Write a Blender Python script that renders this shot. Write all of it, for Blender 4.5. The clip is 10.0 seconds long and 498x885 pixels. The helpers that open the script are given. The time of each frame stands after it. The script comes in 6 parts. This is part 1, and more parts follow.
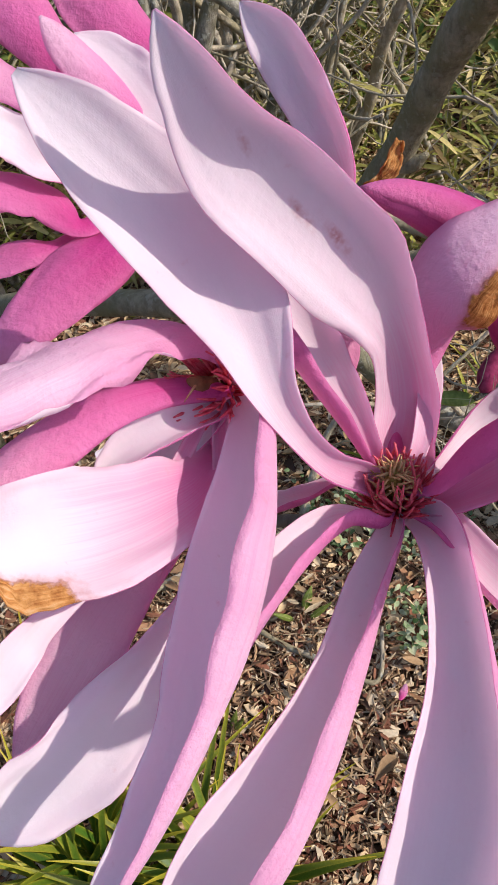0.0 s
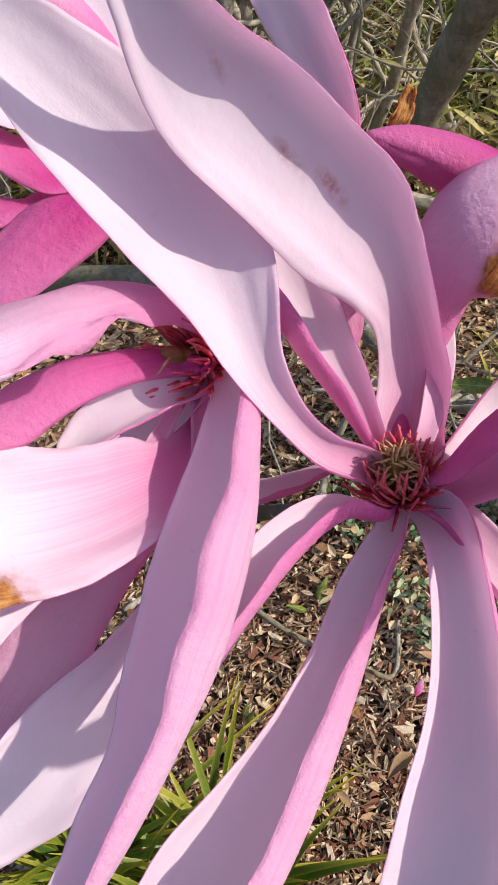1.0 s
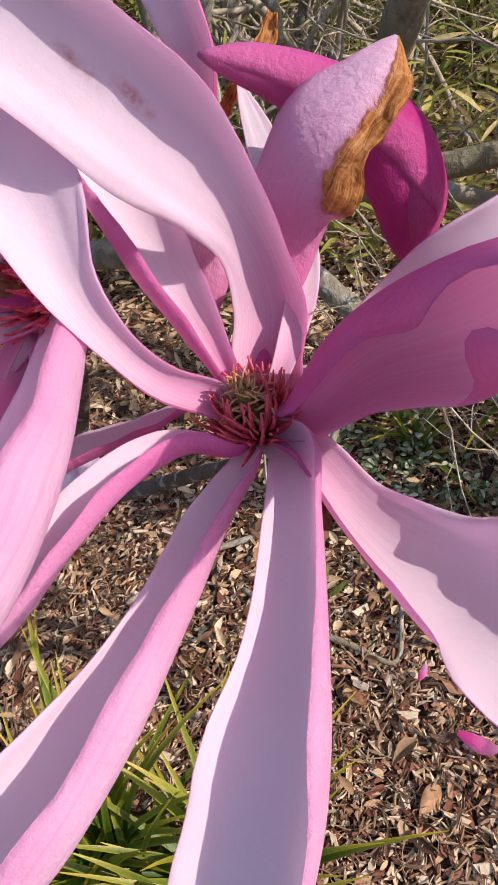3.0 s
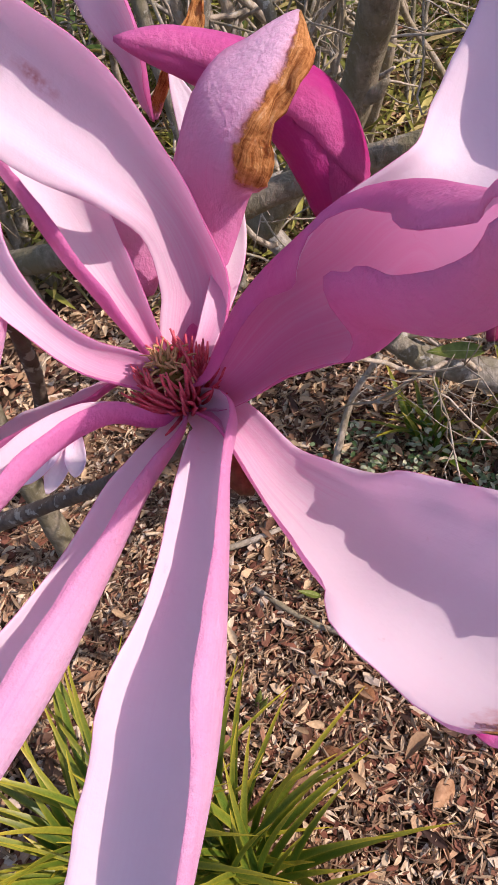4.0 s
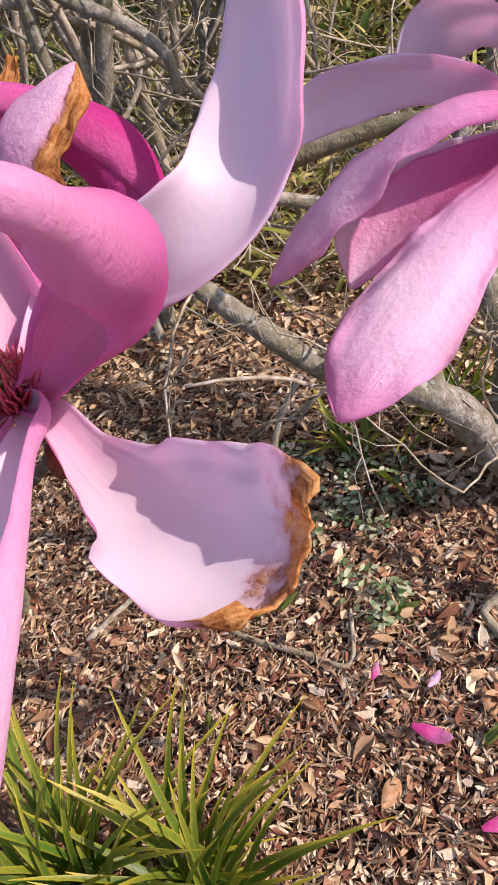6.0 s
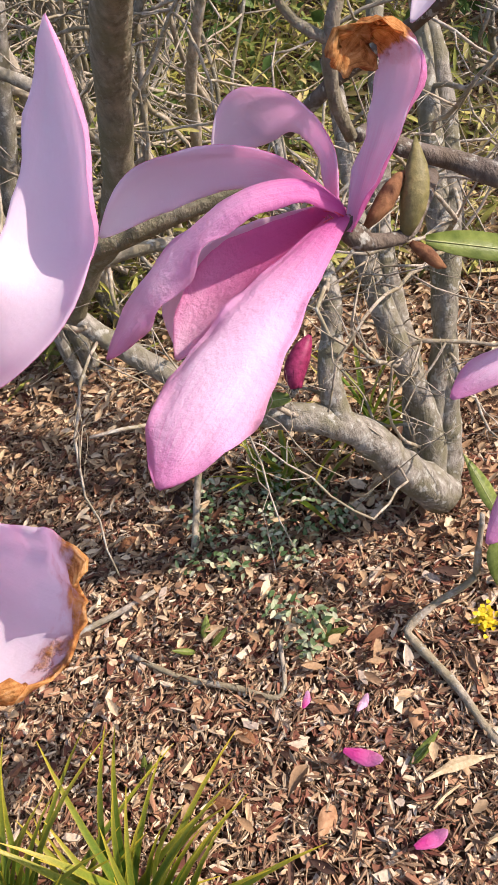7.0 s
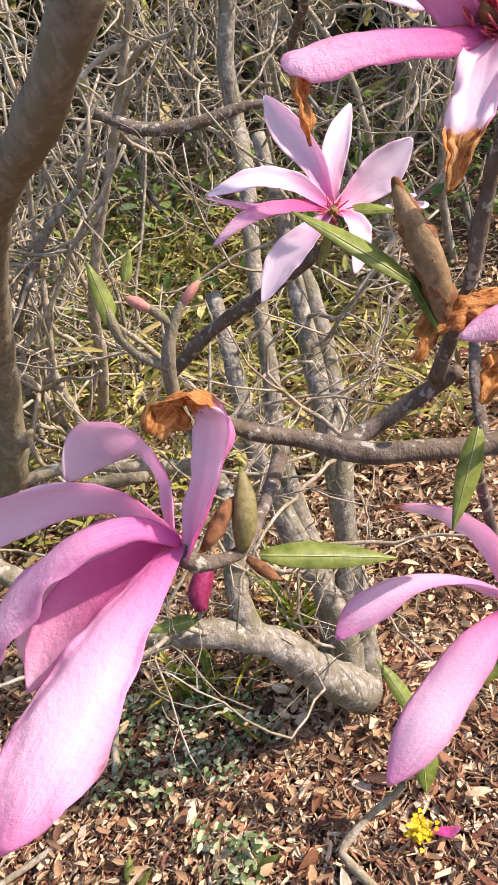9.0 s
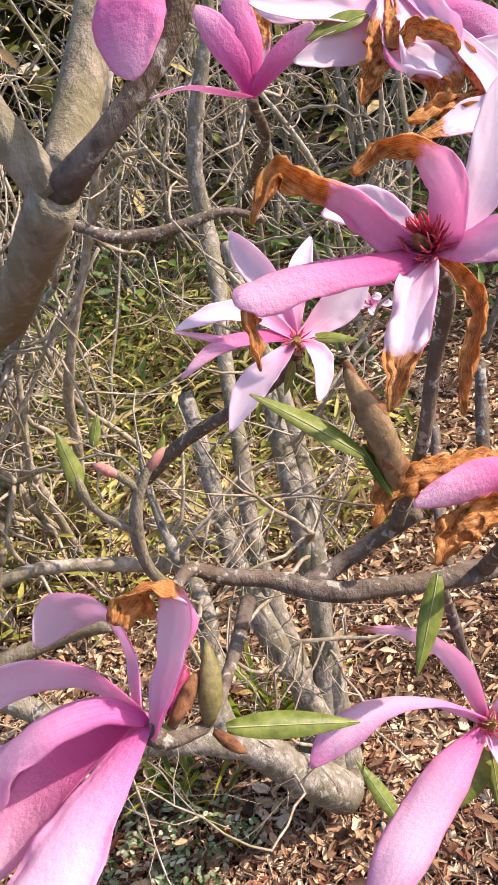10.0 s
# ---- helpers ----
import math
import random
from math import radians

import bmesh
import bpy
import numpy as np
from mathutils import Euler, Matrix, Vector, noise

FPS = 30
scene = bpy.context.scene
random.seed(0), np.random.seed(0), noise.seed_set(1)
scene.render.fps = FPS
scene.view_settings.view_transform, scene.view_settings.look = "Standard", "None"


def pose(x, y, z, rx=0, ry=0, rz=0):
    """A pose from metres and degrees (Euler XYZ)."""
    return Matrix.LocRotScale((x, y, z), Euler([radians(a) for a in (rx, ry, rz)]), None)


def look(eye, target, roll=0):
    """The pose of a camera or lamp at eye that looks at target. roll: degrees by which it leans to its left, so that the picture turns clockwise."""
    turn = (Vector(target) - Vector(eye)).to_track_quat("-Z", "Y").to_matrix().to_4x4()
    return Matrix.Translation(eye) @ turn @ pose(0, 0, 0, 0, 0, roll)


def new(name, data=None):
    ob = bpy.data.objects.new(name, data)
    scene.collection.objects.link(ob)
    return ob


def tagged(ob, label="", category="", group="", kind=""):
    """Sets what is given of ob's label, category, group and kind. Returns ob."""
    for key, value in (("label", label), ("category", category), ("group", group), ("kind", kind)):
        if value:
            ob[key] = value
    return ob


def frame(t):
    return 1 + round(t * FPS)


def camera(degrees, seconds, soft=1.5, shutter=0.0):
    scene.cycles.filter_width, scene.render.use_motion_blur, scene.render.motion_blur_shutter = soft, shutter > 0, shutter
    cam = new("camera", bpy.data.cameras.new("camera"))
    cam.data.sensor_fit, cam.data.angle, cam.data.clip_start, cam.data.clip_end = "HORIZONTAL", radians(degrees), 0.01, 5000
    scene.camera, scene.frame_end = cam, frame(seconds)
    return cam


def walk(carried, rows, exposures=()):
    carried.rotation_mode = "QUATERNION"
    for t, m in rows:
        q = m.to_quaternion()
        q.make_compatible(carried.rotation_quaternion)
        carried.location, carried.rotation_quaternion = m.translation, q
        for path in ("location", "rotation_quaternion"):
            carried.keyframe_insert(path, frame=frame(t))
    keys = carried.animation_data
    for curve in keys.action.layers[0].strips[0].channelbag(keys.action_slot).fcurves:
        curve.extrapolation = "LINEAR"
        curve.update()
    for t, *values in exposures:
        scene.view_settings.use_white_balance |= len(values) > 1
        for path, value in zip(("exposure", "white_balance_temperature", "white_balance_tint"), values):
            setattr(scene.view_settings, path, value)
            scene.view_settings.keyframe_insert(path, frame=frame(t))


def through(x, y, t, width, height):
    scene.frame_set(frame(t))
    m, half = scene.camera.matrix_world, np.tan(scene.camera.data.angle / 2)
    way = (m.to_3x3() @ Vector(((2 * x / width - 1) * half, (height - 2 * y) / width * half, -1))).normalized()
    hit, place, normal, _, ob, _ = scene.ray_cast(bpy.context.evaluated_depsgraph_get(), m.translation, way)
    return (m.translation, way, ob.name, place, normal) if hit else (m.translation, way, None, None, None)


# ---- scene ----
cam = camera(35.51, 10.0)
PATH = [
    (0, (0.02398, 0.00464, 0.96725), (-0.23218, 1.34915, -0.49106), -7.34),
    (0.5, (0.0275, 0.01567, 0.95417), (-0.25567, 1.34721, -0.51104), -8.08),
    (1, (0.03068, 0.02194, 0.94573), (-0.2817, 1.33805, -0.52746), -8.62),
    (1.5, (0.04226, 0.02413, 0.93626), (-0.2826, 1.34074, -0.53377), -9.26),
    (2, (0.05007, 0.02349, 0.93209), (-0.2665, 1.33445, -0.5448), -9.63),
    (2.5, (0.06265, 0.02159, 0.92615), (-0.30441, 1.32751, -0.54349), -11.42),
    (3, (0.07651, 0.02066, 0.92212), (-0.31451, 1.32851, -0.5396), -13.23),
    (4.5, (0.11457, 0.00753, 0.91096), (-0.34679, 1.33533, -0.51175), -17.79),
    (5, (0.12599, 0.00045, 0.90779), (-0.2898, 1.35678, -0.50198), -17.46),
    (5.2, (0.13231, -0.00319, 0.90663), (-0.27925, 1.36042, -0.49736), -17.45),
    (6.3, (0.15862, -0.02074, 0.92141), (-0.1595, 1.37882, -0.47144), -17.99),
    (6.5, (0.16706, -0.0245, 0.92419), (-0.12616, 1.38536, -0.46373), -17.85),
    (7, (0.19347, -0.02098, 0.9294), (-0.01545, 1.4167, -0.44517), -17.77),
    (7.5, (0.20998, -0.02327, 0.93025), (0.06905, 1.46889, -0.39399), -17.89),
    (8, (0.22403, -0.01553, 0.94179), (0.14968, 1.56463, -0.28196), -17.56),
    (8.5, (0.23565, -0.00861, 0.95894), (0.25974, 1.65101, -0.15689), -16.08),
    (9, (0.23993, -0.00421, 0.97457), (0.31003, 1.67464, -0.11012), -15.54),
    (9.5, (0.2512, 0.00235, 0.99654), (0.38322, 1.7121, -0.03269), -15.09),
    (10, (0.25856, 0.00422, 1.01679), (0.43123, 1.75071, 0.05764), -15.05),
]
walk(cam, [(t, look(eye, target, roll)) for t, eye, target, roll in PATH],
     ((0, 0.48, 6700, 13), (2.5, 0.48, 6750, 17), (4.5, 0.58, 6850, 31), (5.2, 0.6, 6850, 31), (6.5, 0.8, 6900, 24), (8, 1.1, 7050, 22), (10, 1.16, 7200, 26)))

# ---- light ----
SUN = Vector((0.80, -0.10, 0.63)).normalized()
world = bpy.data.worlds.new("sky")
scene.world = world
world.use_nodes = True
wn = world.node_tree.nodes
sky = wn.new("ShaderNodeTexSky")
sky.sky_type = "NISHITA"
sky.sun_disc = False
sky.sun_elevation = math.asin(SUN.z)
sky.sun_rotation = math.atan2(SUN.x, SUN.y)
wn["Background"].inputs["Strength"].default_value = 0.15
world.node_tree.links.new(sky.outputs[0], wn["Background"].inputs["Color"])
sun_data = bpy.data.lights.new("sun", "SUN")
sun_data.energy, sun_data.angle, sun_data.color = 3.3, radians(0.55), (1.0, 0.945, 0.86)
sun = new("sun", sun_data)
sun.matrix_world = look(SUN * 20, (0, 0, 0))


# ---- materials ----
class Nodes:
    """Short names for building one node material."""

    def __init__(self, name):
        self.mat = bpy.data.materials.new(name)
        self.mat.use_nodes = True
        self.tree = self.mat.node_tree
        self.bsdf = self.tree.nodes["Principled BSDF"]
        self.out = self.tree.nodes["Material Output"]

    def add(self, kind, **sockets):
        node = self.tree.nodes.new("ShaderNode" + kind)
        for key, value in sockets.items():
            self.set(node.inputs[key.replace("_", " ")], value)
        return node

    def set(self, socket, value):
        if isinstance(value, bpy.types.NodeSocket):
            self.tree.links.new(value, socket)
        else:
            socket.default_value = value

    def attribute(self, name):
        node = self.add("Attribute")
        node.attribute_name = name
        return node.outputs["Fac"]

    def noise(self, vector, scale, detail=3.0, rough=0.55):
        node = self.add("TexNoise", Vector=vector, Scale=scale, Detail=detail, Roughness=rough)
        return node.outputs["Fac"]

    def ramp(self, fac, *stops):
        node = self.add("ValToRGB", Fac=fac)
        ends = node.color_ramp.elements
        while len(ends) < len(stops):
            ends.new(0.5)
        for end, (at, colour) in zip(ends, stops):
            end.position, end.color = at, (*colour, 1)
        return node.outputs["Color"]

    def mix(self, fac, a, b, how="MIX"):
        node = self.add("Mix")
        node.data_type, node.blend_type = "RGBA", how
        for index, value in ((0, fac), (6, a), (7, b)):
            if isinstance(value, tuple) and len(value) == 3:
                value = (*value, 1)
            self.set(node.inputs[index], value)
        return node.outputs[2]

    def math(self, how, a, b=0.0):
        node = self.add("Math")
        node.operation = how
        self.set(node.inputs[0], a)
        self.set(node.inputs[1], b)
        return node.outputs[0]

    def place(self):
        return self.add("TexCoord").outputs["Object"]

    def stretch(self, vector, scale):
        return self.add("Mapping", Vector=vector, Scale=scale).outputs[0]

    def bump(self, height, strength, distance):
        return self.add("Bump", Height=height, Strength=strength, Distance=distance).outputs[0]

    def done(self, colour, rough=0.6, normal=None, through=0.0, through_colour=None, spec=0.3):
        self.set(self.bsdf.inputs["Base Color"], colour if not isinstance(colour, tuple) else (*colour, 1))
        self.set(self.bsdf.inputs["Roughness"], rough)
        self.set(self.bsdf.inputs["Specular IOR Level"], spec)
        if normal:
            self.set(self.bsdf.inputs["Normal"], normal)
        if through:
            thin = self.add("BsdfTranslucent", Color=through_colour or colour)
            if normal:
                self.set(thin.inputs["Normal"], normal)
            both = self.add("MixShader")
            self.set(both.inputs[0], through)
            self.set(both.inputs[1], self.bsdf.outputs[0])
            self.set(both.inputs[2], thin.outputs[0])
            self.set(self.out.inputs["Surface"], both.outputs[0])
        return self.mat


def tepal_material(name, base, middle, tip, vein, margin, grain, veins, glow, thin, more=()):
    """A tepal's skin: a deeper base and margins, fine lengthwise veins, faint blotches and dry brown parts."""
    n = Nodes(name)
    along, across, wilt = n.attribute("along"), n.attribute("across"), n.attribute("wilt")
    chance = n.math("MULTIPLY", n.add("ObjectInfo").outputs["Random"], 37.0)
    flat = n.add("CombineXYZ", X=across, Y=along, Z=chance).outputs[0]
    obj = n.place()
    streak = n.noise(n.stretch(flat, (9.0, 0.7, 1.0)), 3.0, 4.0)
    fine = n.noise(n.stretch(flat, (42.0, 1.6, 1.0)), 2.2, 3.0, 0.6)
    blotch = n.noise(obj, 60.0, 3.0)
    shift = n.math("ADD", along, n.math("MULTIPLY", n.math("SUBTRACT", streak, 0.5), 0.35))
    colour = n.ramp(shift, *sorted(((0.0, base), (0.4, middle), (0.95, tip), *more)))
    colour = n.mix(n.math("MULTIPLY", n.ramp(streak, (0.5, (0, 0, 0)), (0.75, (1, 1, 1))), veins), colour, vein)
    colour = n.mix(n.math("MULTIPLY", n.ramp(fine, (0.48, (0, 0, 0)), (0.7, (1, 1, 1))), veins * 0.4), colour, vein)
    colour = n.mix(n.math("MULTIPLY", blotch, 0.22), colour, vein)
    rim = n.math("ADD", n.math("ABSOLUTE", across), n.math("MULTIPLY", n.math("SUBTRACT", blotch, 0.5), 0.3))
    colour = n.mix(n.math("MULTIPLY", n.ramp(rim, (0.45, (0, 0, 0)), (1.05, (1, 1, 1))), 0.55), colour, margin)
    speck = n.ramp(n.noise(obj, 300.0, 2.0), (0.75, (0, 0, 0)), (0.8, (1, 1, 1)))
    colour = n.mix(n.math("MULTIPLY", speck, 0.15), colour, (0.35, 0.12, 0.08))
    mark = n.math("MULTIPLY", n.attribute("stain"), n.ramp(n.noise(obj, 500.0, 4.0), (0.35, (0, 0, 0)), (0.6, (1, 1, 1))))
    colour = n.mix(n.math("MINIMUM", n.math("MULTIPLY", mark, 1.6), 0.85), colour, (0.5, 0.13, 0.09))
    crisp = n.noise(obj, 260.0, 5.0, 0.65)
    fold = n.noise(n.stretch(flat, (5.0, 1.4, 1.0)), 3.0, 5.0, 0.62)
    brown = n.ramp(n.math("ADD", n.math("MULTIPLY", crisp, 0.5), n.math("MULTIPLY", fold, 0.5)), (0.35, (0.2, 0.06, 0.022)), (0.45, (0.56, 0.235, 0.068)), (0.55, (0.8, 0.43, 0.155)), (0.68, (0.9, 0.66, 0.39)))
    edge = n.math("ADD", wilt, n.math("MULTIPLY", n.math("SUBTRACT", n.noise(obj, 120.0, 6.0, 0.65), 0.5), 1.3))
    flush = n.ramp(edge, (0.22, (0, 0, 0)), (0.5, (1, 1, 1)))
    colour = n.mix(n.math("MULTIPLY", flush, 0.6), colour, (0.62, 0.22, 0.2))
    dry = n.ramp(edge, (0.42, (0, 0, 0)), (0.58, (1, 1, 1)))
    colour = n.mix(dry, colour, brown)
    height = n.math("ADD", n.math("MULTIPLY", n.noise(n.stretch(flat, (14.0, 2.2, 1.0)), 3.0, 4.0), veins * 0.45), n.math("MULTIPLY", n.noise(obj, 320.0, 4.0, 0.6), grain))
    height = n.math("ADD", height, n.math("MULTIPLY", fine, veins * 0.12))
    height = n.math("ADD", height, n.math("MULTIPLY", n.math("MULTIPLY", n.math("ADD", crisp, fold), dry), 1.6))
    rough = n.math("ADD", 0.46, n.math("MULTIPLY", dry, 0.35))
    return n.done(colour, rough, n.bump(height, 0.6, 0.0010), thin, n.mix(n.math("MULTIPLY", n.math("SUBTRACT", 1.0, dry), 0.5), colour, glow), 0.25)


INNER = tepal_material("tepal_inner", (0.78, 0.2, 0.47), (0.9, 0.82, 0.87), (0.9, 0.88, 0.91), (0.85, 0.7, 0.8), (0.88, 0.75, 0.83), 0.3, 0.13, (0.98, 0.82, 0.94), 0.47)
OUTER = tepal_material("tepal_outer", (0.6, 0.03, 0.27), (0.78, 0.23, 0.49), (0.9, 0.74, 0.83), (0.67, 0.16, 0.41), (0.75, 0.25, 0.49), 1.9, 0.35, (1.0, 0.58, 0.82), 0.55)
# outer skin that fades to near white between a deep base and a pink tip
FADED = tepal_material("tepal_outer_faded", (0.64, 0.05, 0.32), (0.9, 0.62, 0.78), (0.8, 0.32, 0.57), (0.76, 0.36, 0.58), (0.75, 0.24, 0.5), 1.2, 0.3, (1.0, 0.6, 0.82), 0.5, ((0.12, (0.78, 0.22, 0.5)), (0.62, (0.93, 0.79, 0.88)), (0.82, (0.89, 0.64, 0.79))))


def bark_material(name, dark, pale, moss, scale, crust=0.75):
    n = Nodes(name)
    obj = n.place()
    rough = n.noise(n.stretch(obj, (1, 1, 0.45)), 45.0 * scale, 6.0, 0.65)
    patch = n.noise(obj, 9.0 * scale, 3.0)
    ring = n.noise(n.stretch(obj, (0.45, 0.45, 1.8)), 60.0 * scale, 3.0)
    colour = n.ramp(n.math("ADD", n.math("MULTIPLY", rough, 0.82), n.math("MULTIPLY", ring, 0.18)), (0.32, dark), (0.66, pale))
    colour = n.mix(n.ramp(patch, (0.42, (0, 0, 0)), (0.6, (0.8, 0.8, 0.8))), colour, moss)
    lichen = n.ramp(n.noise(obj, 42.0 * scale, 4.0), (0.58, (0, 0, 0)), (0.63, (crust, crust, crust)))
    colour = n.mix(lichen, colour, (0.42, 0.42, 0.36))
    return n.done(colour, 0.85, n.bump(n.math("ADD", rough, n.math("MULTIPLY", ring, 0.3)), 0.8, 0.005), spec=0.15)


BARK = bark_material("grey_bark", (0.101, 0.084, 0.0588), (0.395, 0.37, 0.311), (0.176, 0.164, 0.0966), 2.2)
TWIG_BARK = bark_material("twig_bark", (0.0756, 0.0546, 0.042), (0.218, 0.185, 0.151), (0.126, 0.0924, 0.0588), 3.0)
PALE_TWIG = bark_material("pale_twig", (0.19, 0.155, 0.115), (0.58, 0.505, 0.395), (0.25, 0.215, 0.125), 2.0)
TRUNK = bark_material("brown_bark", (0.115, 0.1, 0.063), (0.34, 0.3, 0.215), (0.18, 0.165, 0.09), 3.0, 0.22)


def island_material(name, stops, rough=0.8, through=0.0, grain=260.0, depth=0.0012, stretch=(1, 1, 1)):
    n = Nodes(name)
    chance = n.add("NewGeometry").outputs["Random Per Island"]
    colour = n.ramp(chance, *stops)
    obj = n.place()
    fine = n.noise(n.stretch(obj, stretch), grain, 4.0)
    colour = n.mix(0.42, colour, n.ramp(fine, (0.25, (0.35, 0.3, 0.27)), (0.75, (1.25, 1.2, 1.15))), "MULTIPLY")
    return n.done(colour, rough, n.bump(fine, 0.5, depth), through, colour, 0.2)


def blade_material():
    """Strappy leaf: green heart, yellow margins and tip."""
    n = Nodes("grass_blades")
    along, across = n.attribute("along"), n.attribute("across")
    chance = n.add("ObjectInfo").outputs["Random"]
    colour = n.ramp(chance, (0.0, (0.03, 0.1, 0.015)), (0.6, (0.075, 0.19, 0.022)), (1.0, (0.2, 0.26, 0.03)))
    pale = n.math("ADD", n.math("MULTIPLY", n.math("POWER", along, 4.0), 1.0), n.math("MULTIPLY", n.math("POWER", n.math("ABSOLUTE", across), 3.0), 0.4))
    colour = n.mix(n.math("MINIMUM", pale, 1.0), colour, n.mix(chance, (0.5, 0.44, 0.03), (0.66, 0.48, 0.05)))
    streak = n.noise(n.stretch(n.place(), (1, 1, 0.15)), 500.0, 3.0)
    colour = n.mix(0.4, colour, n.ramp(streak, (0.3, (0.5, 0.5, 0.4)), (0.7, (1.2, 1.2, 1.1))), "MULTIPLY")
    return n.done(colour, 0.42, n.bump(streak, 0.4, 0.0008), 0.3, colour, 0.4)


CHIP = island_material("wood_chips", ((0.0, (0.12, 0.045, 0.03)), (0.2, (0.25, 0.105, 0.065)), (0.42, (0.4, 0.225, 0.13)), (0.62, (0.6, 0.42, 0.245)), (0.85, (0.82, 0.68, 0.47)), (1.0, (0.55, 0.45, 0.35))))
SHRED = island_material("bark_shreds", ((0.0, (0.12, 0.068, 0.044)), (0.4, (0.24, 0.152, 0.092)), (0.75, (0.376, 0.264, 0.16)), (1.0, (0.512, 0.4, 0.264))))
STRAW = island_material("straw_leaves", ((0.0, (0.2, 0.11, 0.07)), (0.3, (0.45, 0.29, 0.16)), (0.7, (0.72, 0.54, 0.32)), (1.0, (0.85, 0.72, 0.5))), 0.7, 0.25)
LITTER = island_material("dry_leaves", ((0.0, (0.064, 0.036, 0.028)), (0.35, (0.136, 0.08, 0.056)), (0.7, (0.24, 0.104, 0.052)), (1.0, (0.368, 0.24, 0.136))), 0.75, 0.2)
BLADE = blade_material()
GREEN = island_material("low_leaves", ((0.0, (0.05, 0.11, 0.03)), (0.6, (0.13, 0.22, 0.05)), (1.0, (0.26, 0.32, 0.09))), 0.5, 0.25, 160.0)
UNDER = island_material("brush_leaves", ((0.0, (0.24, 0.165, 0.08)), (0.3, (0.16, 0.19, 0.04)), (0.65, (0.38, 0.38, 0.08)), (1.0, (0.62, 0.5, 0.24))), 0.55, 0.2, 160.0)
WOODS = island_material("woodland_leaves", ((0.0, (0.05, 0.035, 0.02)), (0.4, (0.09, 0.075, 0.035)), (0.75, (0.09, 0.12, 0.035)), (1.0, (0.2, 0.17, 0.09))), 0.7, 0.15, 40.0)
SILVER = island_material("variegated_leaves", ((0.0, (0.06, 0.13, 0.04)), (0.4, (0.22, 0.32, 0.15)), (1.0, (0.66, 0.7, 0.48))), 0.55, 0.2, 220.0)


def simple(name, low, high, scale, rough=0.6, bump=0.001, through=0.0):
    n = Nodes(name)
    obj = n.place()
    grain = n.noise(obj, scale, 5.0, 0.6)
    wide = n.noise(obj, scale * 0.15, 2.0)
    colour = n.ramp(n.math("ADD", n.math("MULTIPLY", grain, 0.6), n.math("MULTIPLY", wide, 0.4)), (0.35, low), (0.65, high))
    return n.done(colour, rough, n.bump(grain, 0.5, bump), through, colour, 0.3)


STAMEN = simple("stamen_red", (0.66, 0.03, 0.09), (0.93, 0.27, 0.32), 600, 0.45, 0.001, 0.4)
STYLE = simple("style_cream", (0.34, 0.17, 0.06), (0.72, 0.46, 0.24), 500, 0.55)
PISTIL = simple("pistil_olive", (0.13, 0.09, 0.02), (0.32, 0.22, 0.05), 500, 0.5)
BUDSKIN = simple("bud_green", (0.11, 0.10, 0.035), (0.26, 0.22, 0.085), 300, 0.55)
BUDBROWN = simple("bud_olive_brown", (0.15, 0.095, 0.045), (0.38, 0.26, 0.13), 220, 0.65, 0.002, 0.1)
HUSK = simple("brown_husk", (0.12, 0.045, 0.02), (0.34, 0.16, 0.07), 260, 0.8, 0.002, 0.15)
ROSY = simple("rosy_bud", (0.42, 0.17, 0.14), (0.68, 0.36, 0.28), 300, 0.6, 0.001, 0.2)
MIDRIB = simple("leaf_midrib", (0.3, 0.33, 0.12), (0.45, 0.46, 0.2), 200, 0.5)
DEAD = simple("dead_leaf_tan", (0.3, 0.15, 0.07), (0.55, 0.33, 0.18), 160, 0.7, 0.001, 0.15)
SPLIT = simple("split_wood", (0.5, 0.36, 0.19), (0.8, 0.64, 0.4), 240, 0.8, 0.001)
LEAF = simple("fresh_leaf", (0.12, 0.17, 0.03), (0.3, 0.36, 0.085), 180, 0.4, 0.001, 0.35)
WINE = simple("wine_red_bud", (0.16, 0.012, 0.045), (0.5, 0.06, 0.17), 160, 0.45, 0.001, 0.25)
YELLOW = simple("yellow_petal", (0.7, 0.5, 0.02), (0.85, 0.7, 0.05), 200, 0.5, 0.001, 0.2)


def soil_material():
    """Trodden mulch: cells of chip colours over dark soil."""
    n = Nodes("mulch_soil")
    obj = n.place()
    warp = n.mix(0.06, obj, n.add("TexNoise", Vector=obj, Scale=14.0).outputs["Color"], "LINEAR_LIGHT")
    cell = n.add("TexVoronoi", Vector=n.stretch(warp, (1, 1.7, 1)), Scale=48.0)
    pick = n.add("SeparateColor", Color=cell.outputs["Color"]).outputs[0]
    colour = n.ramp(pick, (0.0, (0.065, 0.036, 0.024)), (0.4, (0.16, 0.09, 0.055)), (0.7, (0.29, 0.175, 0.1)), (1.0, (0.5, 0.36, 0.21)))
    colour = n.mix(n.ramp(cell.outputs["Distance"], (0.35, (0, 0, 0)), (0.6, (1, 1, 1))), colour, (0.07, 0.042, 0.028))
    wide = n.noise(obj, 3.0, 3.0)
    colour = n.mix(n.ramp(wide, (0.4, (0, 0, 0)), (0.65, (0.6, 0.6, 0.6))), colour, (0.1, 0.06, 0.035))
    return n.done(colour, 0.95, n.bump(n.math("SUBTRACT", pick, cell.outputs["Distance"]), 0.6, 0.01), spec=0.1)


SOIL = soil_material()


